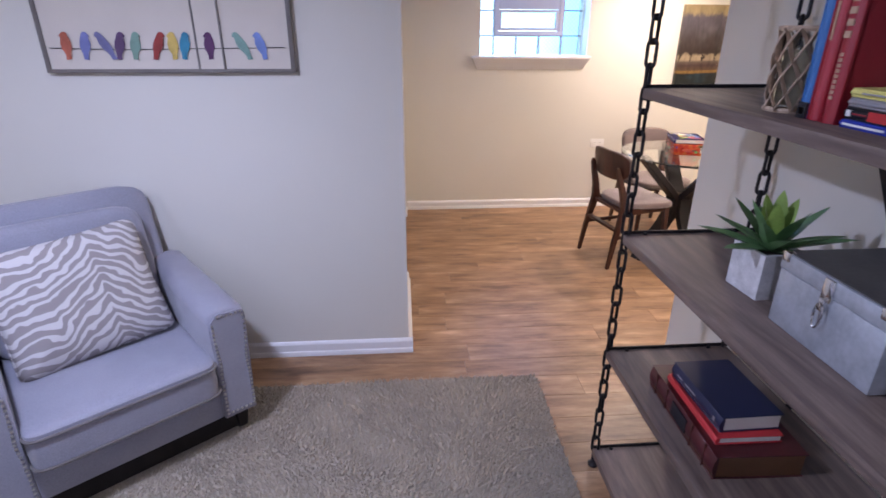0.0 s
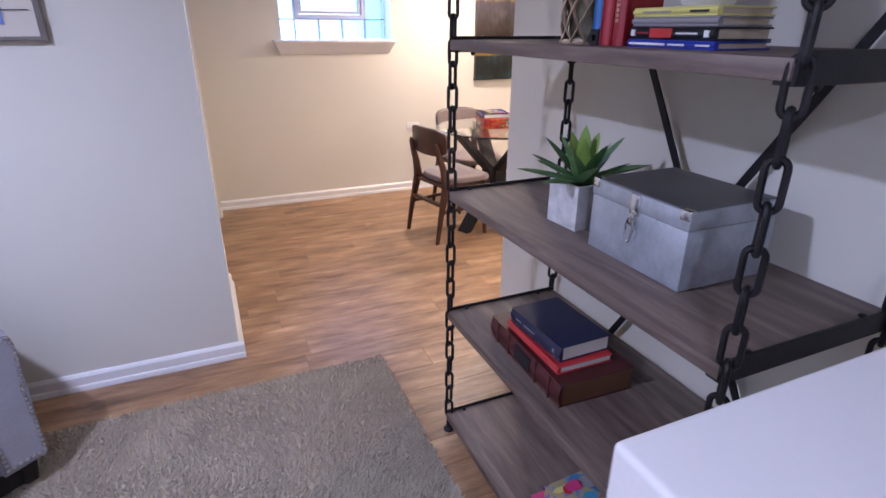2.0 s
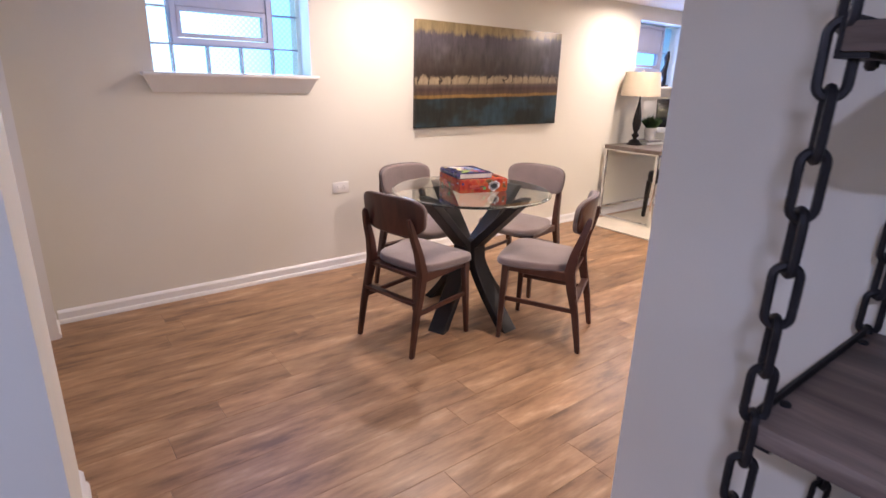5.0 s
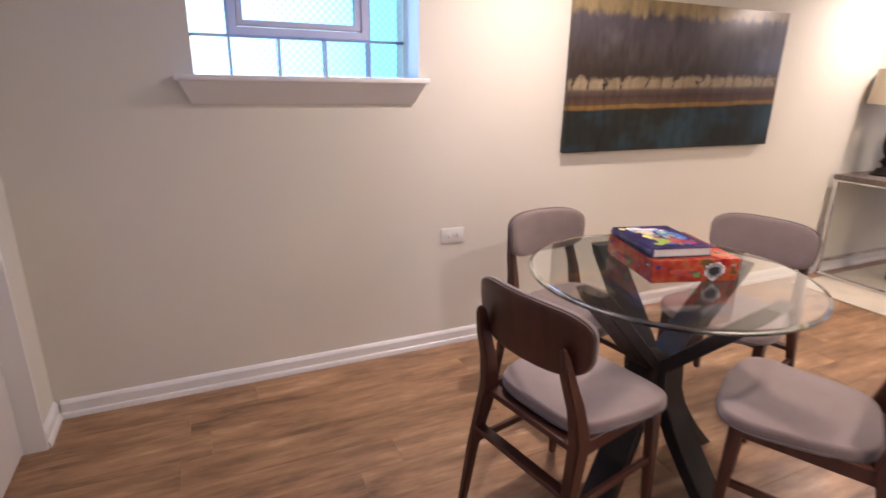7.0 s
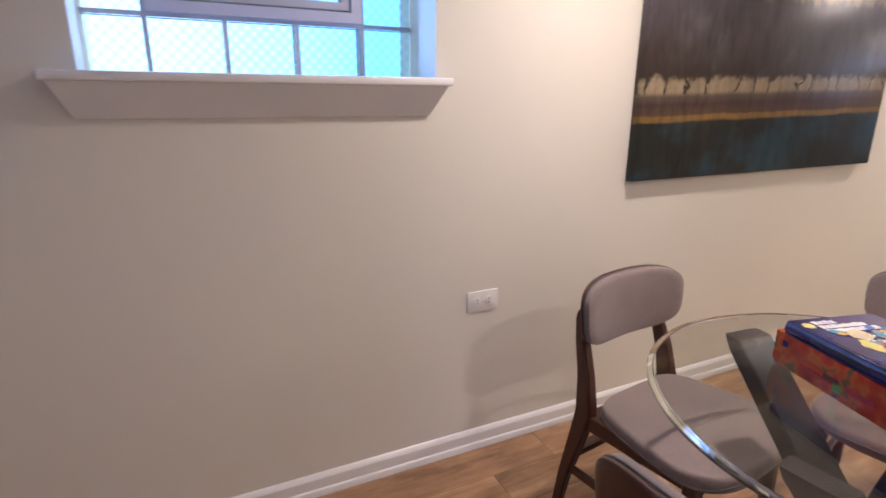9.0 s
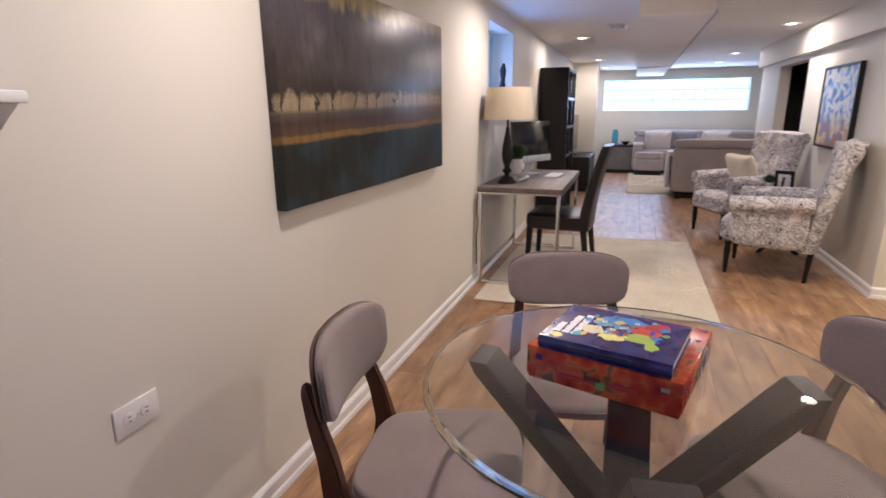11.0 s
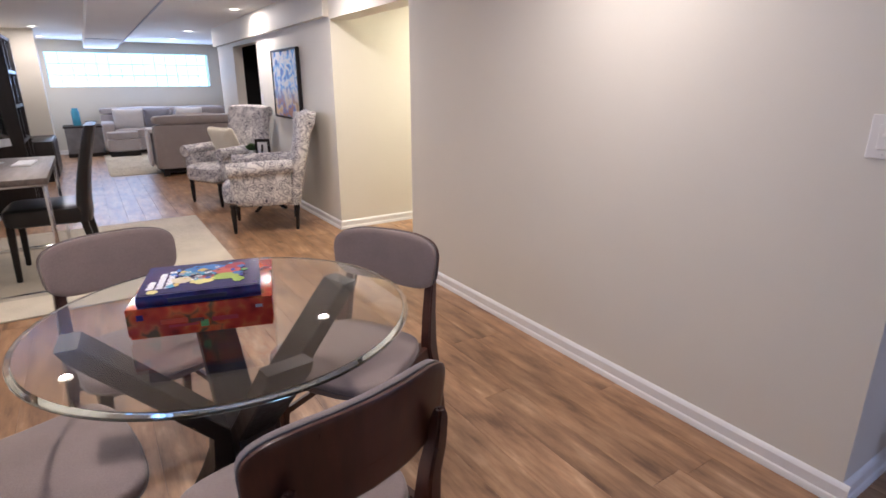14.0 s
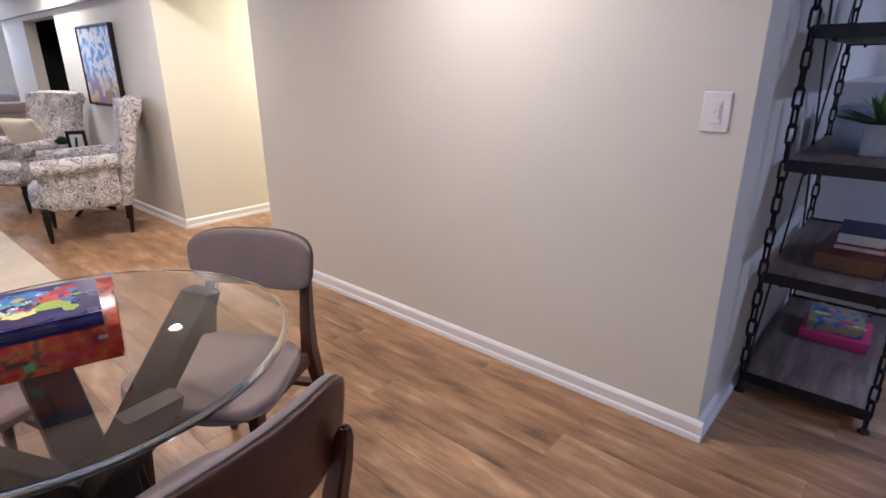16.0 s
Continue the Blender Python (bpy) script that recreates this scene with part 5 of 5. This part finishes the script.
def computer(m):
    c = thing("computer", "all-in-one desktop computer with a dark screen", "computer", m)
    part("screen", moved(box(-0.27, 0.27, -0.012, 0.012, 0, 0.305, 0.003), pose(0, 0, 0.165, -5)), SCREEN, c, "dark glass screen")
    part("chin", moved(box(-0.27, 0.27, -0.012, 0.012, -0.062, -0.001, 0.003), pose(0, 0, 0.17, -5)), STEEL, c, "silver lower bezel")
    part("badge", moved(lathe([(0.011, 0), (0.011, 0.001)], 14), pose(0, -0.0135, 0.135, 85)), BLACKC, c)
    part("neck", bar((0, 0.02, 0.16), (0, 0.05, 0.01), 0.09, 0.008), STEEL, c)
    part("foot", box(-0.095, 0.095, -0.05, 0.12, 0, 0.007, 0.003), STEEL, c)


computer(pose(5.70, 4.54, 0.751, 0, 0, -28) @ Matrix.Diagonal((0.95, 0.95, 0.95, 1.0)))
kb = thing("keyboard", "slim white keyboard on the desk", "keyboard", pose(5.62, 4.33, 0.751, 0, 0, -4))
part("tray", box(-0.14, 0.14, -0.057, 0.057, 0, 0.009, 0.003), PLASTIC, kb)
for r in range(4):
    part("key_row", box(-0.132, 0.132, -0.05 + r * 0.026, -0.029 + r * 0.026, 0.0092, 0.0115), WHITEPRINT, kb)


def sculpture(m):
    s = thing("sculpture", "dark abstract figure sculpture on a small base", "sculpture", m)
    bm = box(-0.05, 0.05, -0.035, 0.035, 0, 0.02, 0.003)
    merge(bm, tube([(0.0, 0, 0.02), (0.02, 0, 0.08), (-0.02, 0, 0.15), (0.015, 0, 0.22), (0.01, 0, 0.30), (0.03, 0, 0.36)], [0.03, 0.02, 0.034, 0.02, 0.03, 0.012], 10))
    link("sculpture_body", bm, IRON, s, smooth=50)


sculpture(pose(5.78, 4.83, W2[2] + 0.001))


def parsons_chair(m):
    c = thing("desk_chair", "black leather parsons chair with a tall back", "chair", m)
    part("seat", moved(cloud(0.47, 0.50, 0.13, 7.0), pose(0, 0.0, 0.36)), LEATHER, c)
    rings = []
    for i in range(9):
        u = i / 8
        y = -0.20 - 0.13 * u ** 1.6
        t = 0.045 - 0.012 * u
        rings.append([(x * (1 - 0.03 * u), y + yy, 0.37 + 0.64 * u) for x, yy in oval(0.46, t * 2, 28, 5)])
    part("backrest", loft(rings), LEATHER, c, smooth=60)
    for x in (-0.2, 0.2):
        part("front_leg", bar((x, 0.21, 0.38), (x * 1.03, 0.225, 0), 0.045, 0.045, w2=0.032, t2=0.032), ESPRESSO, c)
        part("rear_leg", bar((x, -0.20, 0.38), (x * 1.03, -0.25, 0), 0.045, 0.045, w2=0.032, t2=0.032), ESPRESSO, c)


parsons_chair(pose(5.34, 4.22, 0.022, 0, 0, -3))


def bookcase(m):
    b = thing("bookcase", "tall espresso cube bookcase with small ornaments", "bookcase", m)
    w, d, h = 0.82, 0.33, 1.76
    for x0, x1 in ((0, 0.035), (w - 0.035, w)):
        part("side_panel", box(x0, x1, 0, d, 0, h, 0.002), ESPRESSO, b)
    part("back_panel", box(0.035, w - 0.035, d - 0.012, d, 0.02, h - 0.02), ESPRESSO, b)
    zs = [0.02, 0.38, 0.73, 1.07, 1.40, h - 0.035]
    for i, z in enumerate(zs):
        part("shelf", box(0.035, w - 0.035, 0.004, d - 0.012, z, z + 0.03), ESPRESSO, b)
        if i < 5:
            x = 0.46 if i % 2 else 0.34
            part("divider", box(x, x + 0.025, 0.004, d - 0.012, z + 0.03, zs[i + 1]), ESPRESSO, b)
    return zs


BX, BY = 7.56, 4.465
zs = bookcase(pose(BX, BY, 0))


def vase(m, name, label, prof, material):
    v = thing(name, label, "vase", m)
    part("body", lathe(prof, 20), material, v)


vase(pose(BX + 0.55, BY + 0.12, zs[2] + 0.031), "vase", "silver urn vase on a dark bookcase", [(0.03, 0), (0.035, 0.01), (0.02, 0.03), (0.06, 0.10), (0.07, 0.17), (0.045, 0.22), (0.03, 0.235), (0.04, 0.25)], STEEL)
vase(pose(BX + 0.2, BY + 0.12, zs[3] + 0.031), "bowl", "small pale bowl on a dark bookcase", [(0.03, 0), (0.06, 0.05), (0.065, 0.08), (0.06, 0.08), (0.02, 0.02)], CERAMIC)
vase(pose(BX + 0.2, BY + 0.12, zs[1] + 0.031), "jar", "small grey jar on a dark bookcase", [(0.05, 0), (0.055, 0.06), (0.04, 0.1), (0.03, 0.12)], CERAMIC)
vase(pose(BX + 0.15, BY + 0.12, zs[0] + 0.031), "jar", "low white jar on a dark bookcase", [(0.06, 0), (0.065, 0.06), (0.05, 0.1)], CERAMIC)
vase(pose(BX + 0.6, BY + 0.12, zs[4] + 0.031), "ornament", "slim ornament on a dark bookcase", [(0.03, 0), (0.015, 0.06), (0.03, 0.13), (0.01, 0.2)], STEEL)

tvs = thing("tv_stand", "low black media cabinet against the wall", "cabinet", pose(9.9, 4.36, 0))
part("body", box(0, 1.2, 0, 0.43, 0.04, 0.55, 0.004), ESPRESSO, tvs)
part("plinth", box(0.02, 1.18, 0.02, 0.41, 0, 0.04), ESPRESSO, tvs)
for x in (0.02, 0.61):
    part("door", box(x, x + 0.57, -0.012, -0.001, 0.06, 0.53, 0.003), ESPRESSO, tvs)
tv = thing("television", "black flat television on the media cabinet", "television", pose(10.55, 4.68, 0.551))
part("screen", box(-0.52, 0.52, -0.02, 0.02, 0.06, 0.65, 0.004), SCREEN, tv)
part("stand", box(-0.2, 0.2, -0.08, 0.08, 0, 0.012, 0.003), SCREEN, tv)
part("neck", box(-0.03, 0.03, 0.0, 0.03, 0.01, 0.1), SCREEN, tv)


# ---- seating by the far wall ----
def floral():
    """White cloth with slate scrolls: petals round each flower heart and outlined leaves."""
    m, nt, b = nodes_of("floral_cloth")
    v = coords(nt)
    wob = add(nt, "TexNoise", Scale=9.0, Detail=1.0)
    mixv = nt.nodes.new("ShaderNodeMixRGB")
    mixv.inputs[0].default_value = 0.07
    nt.links.new(v, wob.inputs["Vector"]), nt.links.new(v, mixv.inputs[1]), nt.links.new(wob.outputs["Color"], mixv.inputs[2])
    layers = []
    for kind, scale, stops in (("TexVoronoi", 13.0, [(0.10, (0.16, 0.16, 0.22)), (0.17, (0.75, 0.74, 0.77)), (0.25, (1, 1, 1)), (0.30, (0.28, 0.27, 0.33)), (0.35, (0.95, 0.95, 0.95)), (0.45, (1, 1, 1)), (0.52, (0.50, 0.50, 0.54)), (0.60, (1, 1, 1))]),
                               ("TexNoise", 11.0, [(0.44, (1, 1, 1)), (0.475, (0.25, 0.24, 0.30)), (0.50, (0.55, 0.54, 0.58)), (0.53, (1, 1, 1)), (0.60, (0.66, 0.65, 0.68)), (0.64, (0.36, 0.35, 0.40)), (0.68, (1, 1, 1))]),
                               ("TexVoronoi", 34.0, [(0.12, (0.34, 0.33, 0.38)), (0.24, (0.85, 0.85, 0.86)), (0.32, (1, 1, 1))])):
        tex = add(nt, kind, Scale=scale)
        nt.links.new(mixv.outputs[0], tex.inputs["Vector"])
        layers.append(ramp(nt, tex.outputs["Distance" if kind == "TexVoronoi" else "Fac"], stops).outputs[0])
    col = layers[0]
    for layer in layers[1:]:
        mul = nt.nodes.new("ShaderNodeMixRGB")
        mul.blend_type = "MULTIPLY"
        mul.inputs[0].default_value = 0.72
        nt.links.new(col, mul.inputs[1]), nt.links.new(layer, mul.inputs[2])
        col = mul.outputs[0]
    base = nt.nodes.new("ShaderNodeMixRGB")
    base.blend_type = "MULTIPLY"
    base.inputs[0].default_value = 1.0
    base.inputs[1].default_value = (0.66, 0.635, 0.61, 1)
    nt.links.new(col, base.inputs[2]), nt.links.new(base.outputs[0], b.inputs["Base Color"])
    b.inputs["Roughness"].default_value = 0.9
    weave = add(nt, "TexNoise", Scale=300.0, Detail=2.0)
    nt.links.new(v, weave.inputs["Vector"])
    bumped(nt, b, weave.outputs["Fac"], 0.2, 0.002)
    return m


FLORAL = floral()


def accent_chair():
    c = thing("accent_chair", "high-backed armchair in white and blue-grey floral cloth", "armchair", group="floral armchairs")
    part("seat", moved(cloud(0.56, 0.62, 0.20, 5.0), pose(0, 0.06, 0.25)), FLORAL, c)
    rings = []
    for i in range(11):
        u = i / 10
        y = -0.24 - 0.17 * u
        t = 0.075 + (0.02 if u > 0.85 else 0)
        wd = 0.60 + 0.05 * math.sin(u * 2.4)
        rings.append([(x, y + yy, 0.24 + 0.79 * u + (0.02 * (1 - (x / 0.32) ** 2) if u > 0.95 else 0)) for x, yy in oval(wd, t * 2, 32, 4)])
    part("backrest", loft(rings), FLORAL, c, smooth=60)
    part("back_roll", moved(tube([(-0.31, 0, 0), (-0.15, 0, 0.015), (0.15, 0, 0.015), (0.31, 0, 0)], 0.06, 14), pose(0, -0.425, 0.99)), FLORAL, c)
    for s in (-1, 1):
        part("arm", moved(cloud(0.09, 0.52, 0.36, 5.0), pose(s * 0.30, 0.02, 0.25)), FLORAL, c)
        part("arm_roll", tube([(s * 0.315, 0.29, 0.575), (s * 0.315, 0.1, 0.58), (s * 0.315, -0.26, 0.60)], [0.065, 0.068, 0.06], 14), FLORAL, c, "rolled arm")
        for y, b in ((0.28, 0.29), (-0.28, -0.36)):
            part("leg", lathe([(0.012, 0), (0.016, 0.03), (0.026, 0.20), (0.02, 0.22), (0.028, 0.26)], 12) if y > 0 else bar((0, 0, 0.26), (0, 0.02, 0), 0.04, 0.04, w2=0.028, t2=0.028), ESPRESSO, c).matrix_basis = pose(s * 0.25, y, 0)
    return c


ac = accent_chair()
ac.matrix_world = facing(5.88, 2.60, 0.28, 0.96)
copy_thing(ac, facing(7.28, 2.66, -0.42, 0.90))
throw_pillow(facing(7.28, 2.66, -0.42, 0.90) @ pose(0.02, -0.05, 0.66, 68, 0, 0), 0.40, 0.36, CREAM, "cream square pillow on a floral armchair")


def side_table():
    t = thing("accent_table", "small round dark side table between the armchairs", "table", pose(6.58, 2.40, 0))
    part("top", lathe([(0.21, 0.53), (0.215, 0.54), (0.215, 0.55), (0.21, 0.555)], 28), ESPRESSO, t)
    part("stem", lathe([(0.025, 0.1), (0.02, 0.3), (0.03, 0.53)], 12), ESPRESSO, t)
    for k in range(3):
        a = 2.1 * k
        part("leg", bar((0, 0, 0.12), (0.19 * math.cos(a), 0.19 * math.sin(a), 0), 0.03, 0.03), ESPRESSO, t)


side_table()
pf = thing("photo_frame", "dark wooden photo frame standing on a table", "photo frame", pose(6.50, 2.42, 0.557, 0, 0, 60))
bm = bmesh.new()
for q in ((-0.075, -0.05, 0, 0.2), (0.05, 0.075, 0, 0.2), (-0.05, 0.05, 0, 0.03), (-0.05, 0.05, 0.17, 0.2)):
    box(q[0], q[1], -0.01, 0.01, q[2], q[3], bm=bm)
part("frame_border", moved(bm, pose(0, 0, 0, -8)), ESPRESSO, pf)
part("print", moved(box(-0.05, 0.05, 0.0, 0.006, 0.03, 0.17), pose(0, 0, 0, -8)), CERAMIC, pf)
part("stay", bar((0, 0.03, 0.14), (0, 0.09, 0.0), 0.02, 0.004), ESPRESSO, pf)
grass_pot(pose(6.66, 2.50, 0.557), 0.8)


def abstract_picture():
    p = thing("abstract_picture", "abstract blue and ochre canvas in a dark frame", "picture", pose(6.18, YS + 0.001, 0.945))
    m, nt, b = nodes_of("abstract_paint")
    v = coords(nt)
    vo = add(nt, "TexVoronoi", Scale=8.5)
    nz = add(nt, "TexNoise", Scale=6.5, Detail=3.0, Distortion=0.8)
    nt.links.new(v, nz.inputs["Vector"]), nt.links.new(v, vo.inputs["Vector"])
    mx = nt.nodes.new("ShaderNodeMix")
    mx.inputs["Factor"].default_value = 0.2
    nt.links.new(nz.outputs["Fac"], mx.inputs["A"]), nt.links.new(vo.outputs["Distance"], mx.inputs["B"])
    blobs = ramp(nt, mx.outputs["Result"], [(0.36, (0.03, 0.10, 0.45)), (0.41, (0.10, 0.38, 0.75)), (0.45, (0.70, 0.70, 0.72)), (0.53, (0.66, 0.64, 0.68)), (0.57, (0.16, 0.42, 0.76)), (0.63, (0.06, 0.14, 0.5))])
    low = ramp(nt, mx.outputs["Result"], [(0.38, (0.45, 0.25, 0.09)), (0.47, (0.66, 0.50, 0.30)), (0.54, (0.10, 0.16, 0.42)), (0.62, (0.36, 0.16, 0.10))])
    sep = nt.nodes.new("ShaderNodeSeparateXYZ")
    nt.links.new(v, sep.inputs[0])
    height = ramp(nt, sep.outputs[2], [(0.14, (0, 0, 0)), (0.34, (1, 1, 1))])
    r = nt.nodes.new("ShaderNodeMixRGB")
    nt.links.new(height.outputs[0], r.inputs[0]), nt.links.new(low.outputs[0], r.inputs[1]), nt.links.new(blobs.outputs[0], r.inputs[2])
    nt.links.new(r.outputs[0], b.inputs["Base Color"])
    b.inputs["Roughness"].default_value = 0.5
    part("canvas", box(0.02, 0.83, 0.0, 0.03, 0.02, 0.675), m, p)
    bm = bmesh.new()
    for q in ((0, 0.85, 0, 0.016), (0, 0.85, 0.679, 0.695), (0, 0.016, 0.016, 0.679), (0.834, 0.85, 0.016, 0.679)):
        box(q[0], q[1], 0.0, 0.04, q[2], q[3], bm=bm)
    part("picture_frame", bm, ESPRESSO, p)


abstract_picture()


# ---- living area ----
def sofa(m, w, label):
    s = thing("sofa", label, "sofa", m)
    part("base", moved(cloud(w, 0.9, 0.26, 16.0), pose(0, 0, 0.1)), SOFACLOTH, s)
    part("backrest", moved(cloud(w, 0.22, 0.50, 16.0), pose(0, -0.34, 0.24)), SOFACLOTH, s)
    part("back_roll", moved(cloud(w, 0.27, 0.13, 6.0), pose(0, -0.345, 0.735)), SOFACLOTH, s)
    for k in (-1, 1):
        part("arm", moved(cloud(0.2, 0.9, 0.5, 12.0), pose(k * (w / 2 - 0.1), 0, 0.12)), SOFACLOTH, s)
        part("seat_cushion", moved(cloud(w / 2 - 0.22, 0.66, 0.17, 6.0), pose(k * (w / 4 - 0.1), 0.1, 0.33)), SOFACLOTH, s)
        part("back_cushion", moved(cloud(w / 2 - 0.22, 0.2, 0.42, 4.0), pose(k * (w / 4 - 0.1), -0.16, 0.46, -10)), SOFACLOTH, s)
        for y in (-0.4, 0.4):
            part("leg", box(k * (w / 2 - 0.1) - 0.04, k * (w / 2 - 0.1) + 0.04, y - 0.03, y + 0.03, 0, 0.11), ESPRESSO, s)
    part("plinth", box(-w / 2 + 0.06, w / 2 - 0.06, -0.38, 0.38, 0.04, 0.11), ESPRESSO, s)


sofa(pose(9.98, 2.15, 0, 0, 0, -90), 2.0, "grey fabric sofa seen from behind, its back to the desk area")
sofa(pose(12.95, 2.45, 0, 0, 0, 90), 2.5, "grey fabric sectional sofa under the wide window")
throw_pillow(pose(12.8, 3.25, 0.66, 70, 0, 90), 0.5, 0.42, WHITECLOTH, "white pillow on the far sofa")
throw_pillow(pose(12.8, 2.75, 0.66, 70, 0, 84), 0.45, 0.42, GREYCLOTH, "grey pillow on the far sofa")
throw_pillow(pose(12.78, 2.2, 0.66, 70, 0, 96), 0.5, 0.42, WHITECLOTH, "white pillow on the far sofa")
ch = thing("chaise", "grey upholstered chaise section of the sofa", "sofa", pose(12.6, 3.4, 0, 0, 0, 0))
part("base", moved(cloud(0.9, 0.55, 0.24, 9.0), pose(0.2, 0, 0.1)), SOFACLOTH, ch)
part("cushion", moved(cloud(0.88, 0.53, 0.15, 6.0), pose(0.2, 0, 0.32)), SOFACLOTH, ch)
part("plinth", box(-0.2, 0.6, -0.25, 0.25, 0, 0.11), ESPRESSO, ch)
# Two white cloth blocks at the sofa's end stand in for a white ottoman.
th = thing("throw_blanket", "white cloth blocks standing in for the ottoman by the sofa", "blanket", pose(9.98, 3.12, 0))
part("stand_in_top", moved(cloud(0.42, 0.30, 0.08, 5.0), pose(-0.05, -0.06, 0.60)), WHITECLOTH, th)
part("stand_in_side", moved(cloud(0.42, 0.05, 0.52, 5.0), pose(-0.05, 0.075, 0.12)), WHITECLOTH, th)


def end_table(m):
    t = thing("end_table", "grey mirrored end table with a dark frame", "table", m)
    part("top", box(-0.3, 0.3, -0.31, 0.31, 0.53, 0.56, 0.003), ESPRESSO, t)
    part("body", box(-0.28, 0.28, -0.29, 0.29, 0.07, 0.53), STEELDARK, t)
    part("plinth", box(-0.29, 0.29, -0.3, 0.3, 0, 0.07), ESPRESSO, t)


end_table(pose(13.1, 4.0, 0))
vase(pose(13.1, 4.08, 0.561), "vase", "teal glass vase with a dark rim", [(0.06, 0), (0.065, 0.02), (0.065, 0.25), (0.05, 0.27), (0.05, 0.31)], TEAL)
vase(pose(13.05, 3.86, 0.561), "bowl", "small dark bowl on the end table", [(0.03, 0), (0.08, 0.05), (0.1, 0.07), (0.09, 0.07), (0.02, 0.02)], IRON)


# ---- wall plates ----
def outlet(m):
    o = thing("wall_outlet", "white duplex outlet mounted sideways on the wall", "outlet", m)
    part("plate", box(-0.062, 0.062, -0.006, 0, -0.038, 0.038, 0.003), PLASTIC, o)
    for x in (-0.024, 0.024):
        part("socket", moved(lathe([(0.017, 0), (0.017, 0.0015), (0.015, 0.002)], 16), pose(x, -0.006, 0, 90)), PLASTIC, o)
        for d in (-0.006, 0.006):
            part("slot", box(x - 0.004, x + 0.004, -0.0088, -0.0075, d - 0.001, d + 0.001), BLACKC, o)
    part("screw", moved(lathe([(0.003, 0), (0.002, 0.001)], 8), pose(0, -0.006, 0, 90)), BRUSHED, o)


outlet(pose(1.862, YN, 0.592))
outlet(pose(9.80, YN, 0.46))


def light_switch(m):
    o = thing("light_switch", "white dimmer switch plate on the painted wall", "light switch", m)
    part("plate", box(-0.041, 0.041, 0, 0.006, -0.06, 0.06, 0.003), PLASTIC, o, smooth=None)
    tp = part("toggle_plate", box(-0.017, 0.017, 0.006, 0.0085, -0.034, 0.034, 0.001), PLASTIC, o, smooth=None)
    part("toggle", moved(box(-0.004, 0.004, 0, 0.004, -0.005, 0.005, 0.001), pose(0.003, 0.0072, 0.004, 10)), PLASTIC, tp)
    part("slider", box(-0.0135, -0.0105, 0.008, 0.009, -0.022, 0.022), TAN, tp)
    for z in (-0.048, 0.048):
        part("screw", moved(lathe([(0.0025, 0), (0.002, 0.001)], 8), pose(0, 0.006, z, -90)), BRUSHED, o)


light_switch(pose(1.37, YS, 1.15))
light_switch(pose(7.65, YS, 1.12))


# ---- floor ----
fl = tagged(link("floor", box(-2.7, XE + 0.3, -1.9, YN + 0.3, -0.12, -0.012), SUBFLOOR), "warm oak plank floor", kind="structure")
PL, PW = 1.22, 0.152
bm = box(0, PL - 0.0008, 0, PW - 0.0008, -0.011, 0)
bmesh.ops.bevel(bm, geom=[e for e in bm.edges if all(v.co.z > -0.001 for v in e.verts)], offset=0.0008, segments=1, affect="EDGES")
plank_mesh = bpy.data.meshes.new("plank")
bm.to_mesh(plank_mesh)
bm.free()
plank_mesh.materials.append(OAK)
rows = int((YN + 0.3 + 1.9) / PW) + 1
rnd = random.Random(11)
verts, faces = [], []
for r in range(rows):
    y = -1.9 + r * PW
    x = -2.7 - rnd.uniform(0, PL)
    while x < XE + 0.3:
        if x + PL > -1.7 and x < 6.0 and y + PW > 0.3 and y < YN:
            ob = new("plank", plank_mesh)
            ob.location, ob.parent = (x, y, 0), fl
        else:
            i = len(verts)
            a, b, c, d = max(x, -2.7), min(x + PL - 0.002, XE + 0.3), y, y + PW - 0.002
            verts += [(p, q, z) for z in (-0.011, 0) for p, q in ((a, c), (b, c), (b, d), (a, d))]
            faces += [(i + 4, i + 5, i + 6, i + 7), (i, i + 1, i + 5, i + 4), (i + 1, i + 2, i + 6, i + 5), (i + 2, i + 3, i + 7, i + 6), (i + 3, i, i + 4, i + 7)]
        x += PL
me = bpy.data.meshes.new("plank_field")
me.from_pydata(verts, [], faces)
me.materials.append(OAKX)
fp = new("plank_field", me)
fp.parent = fl
tagged(fp, kind="stuff")
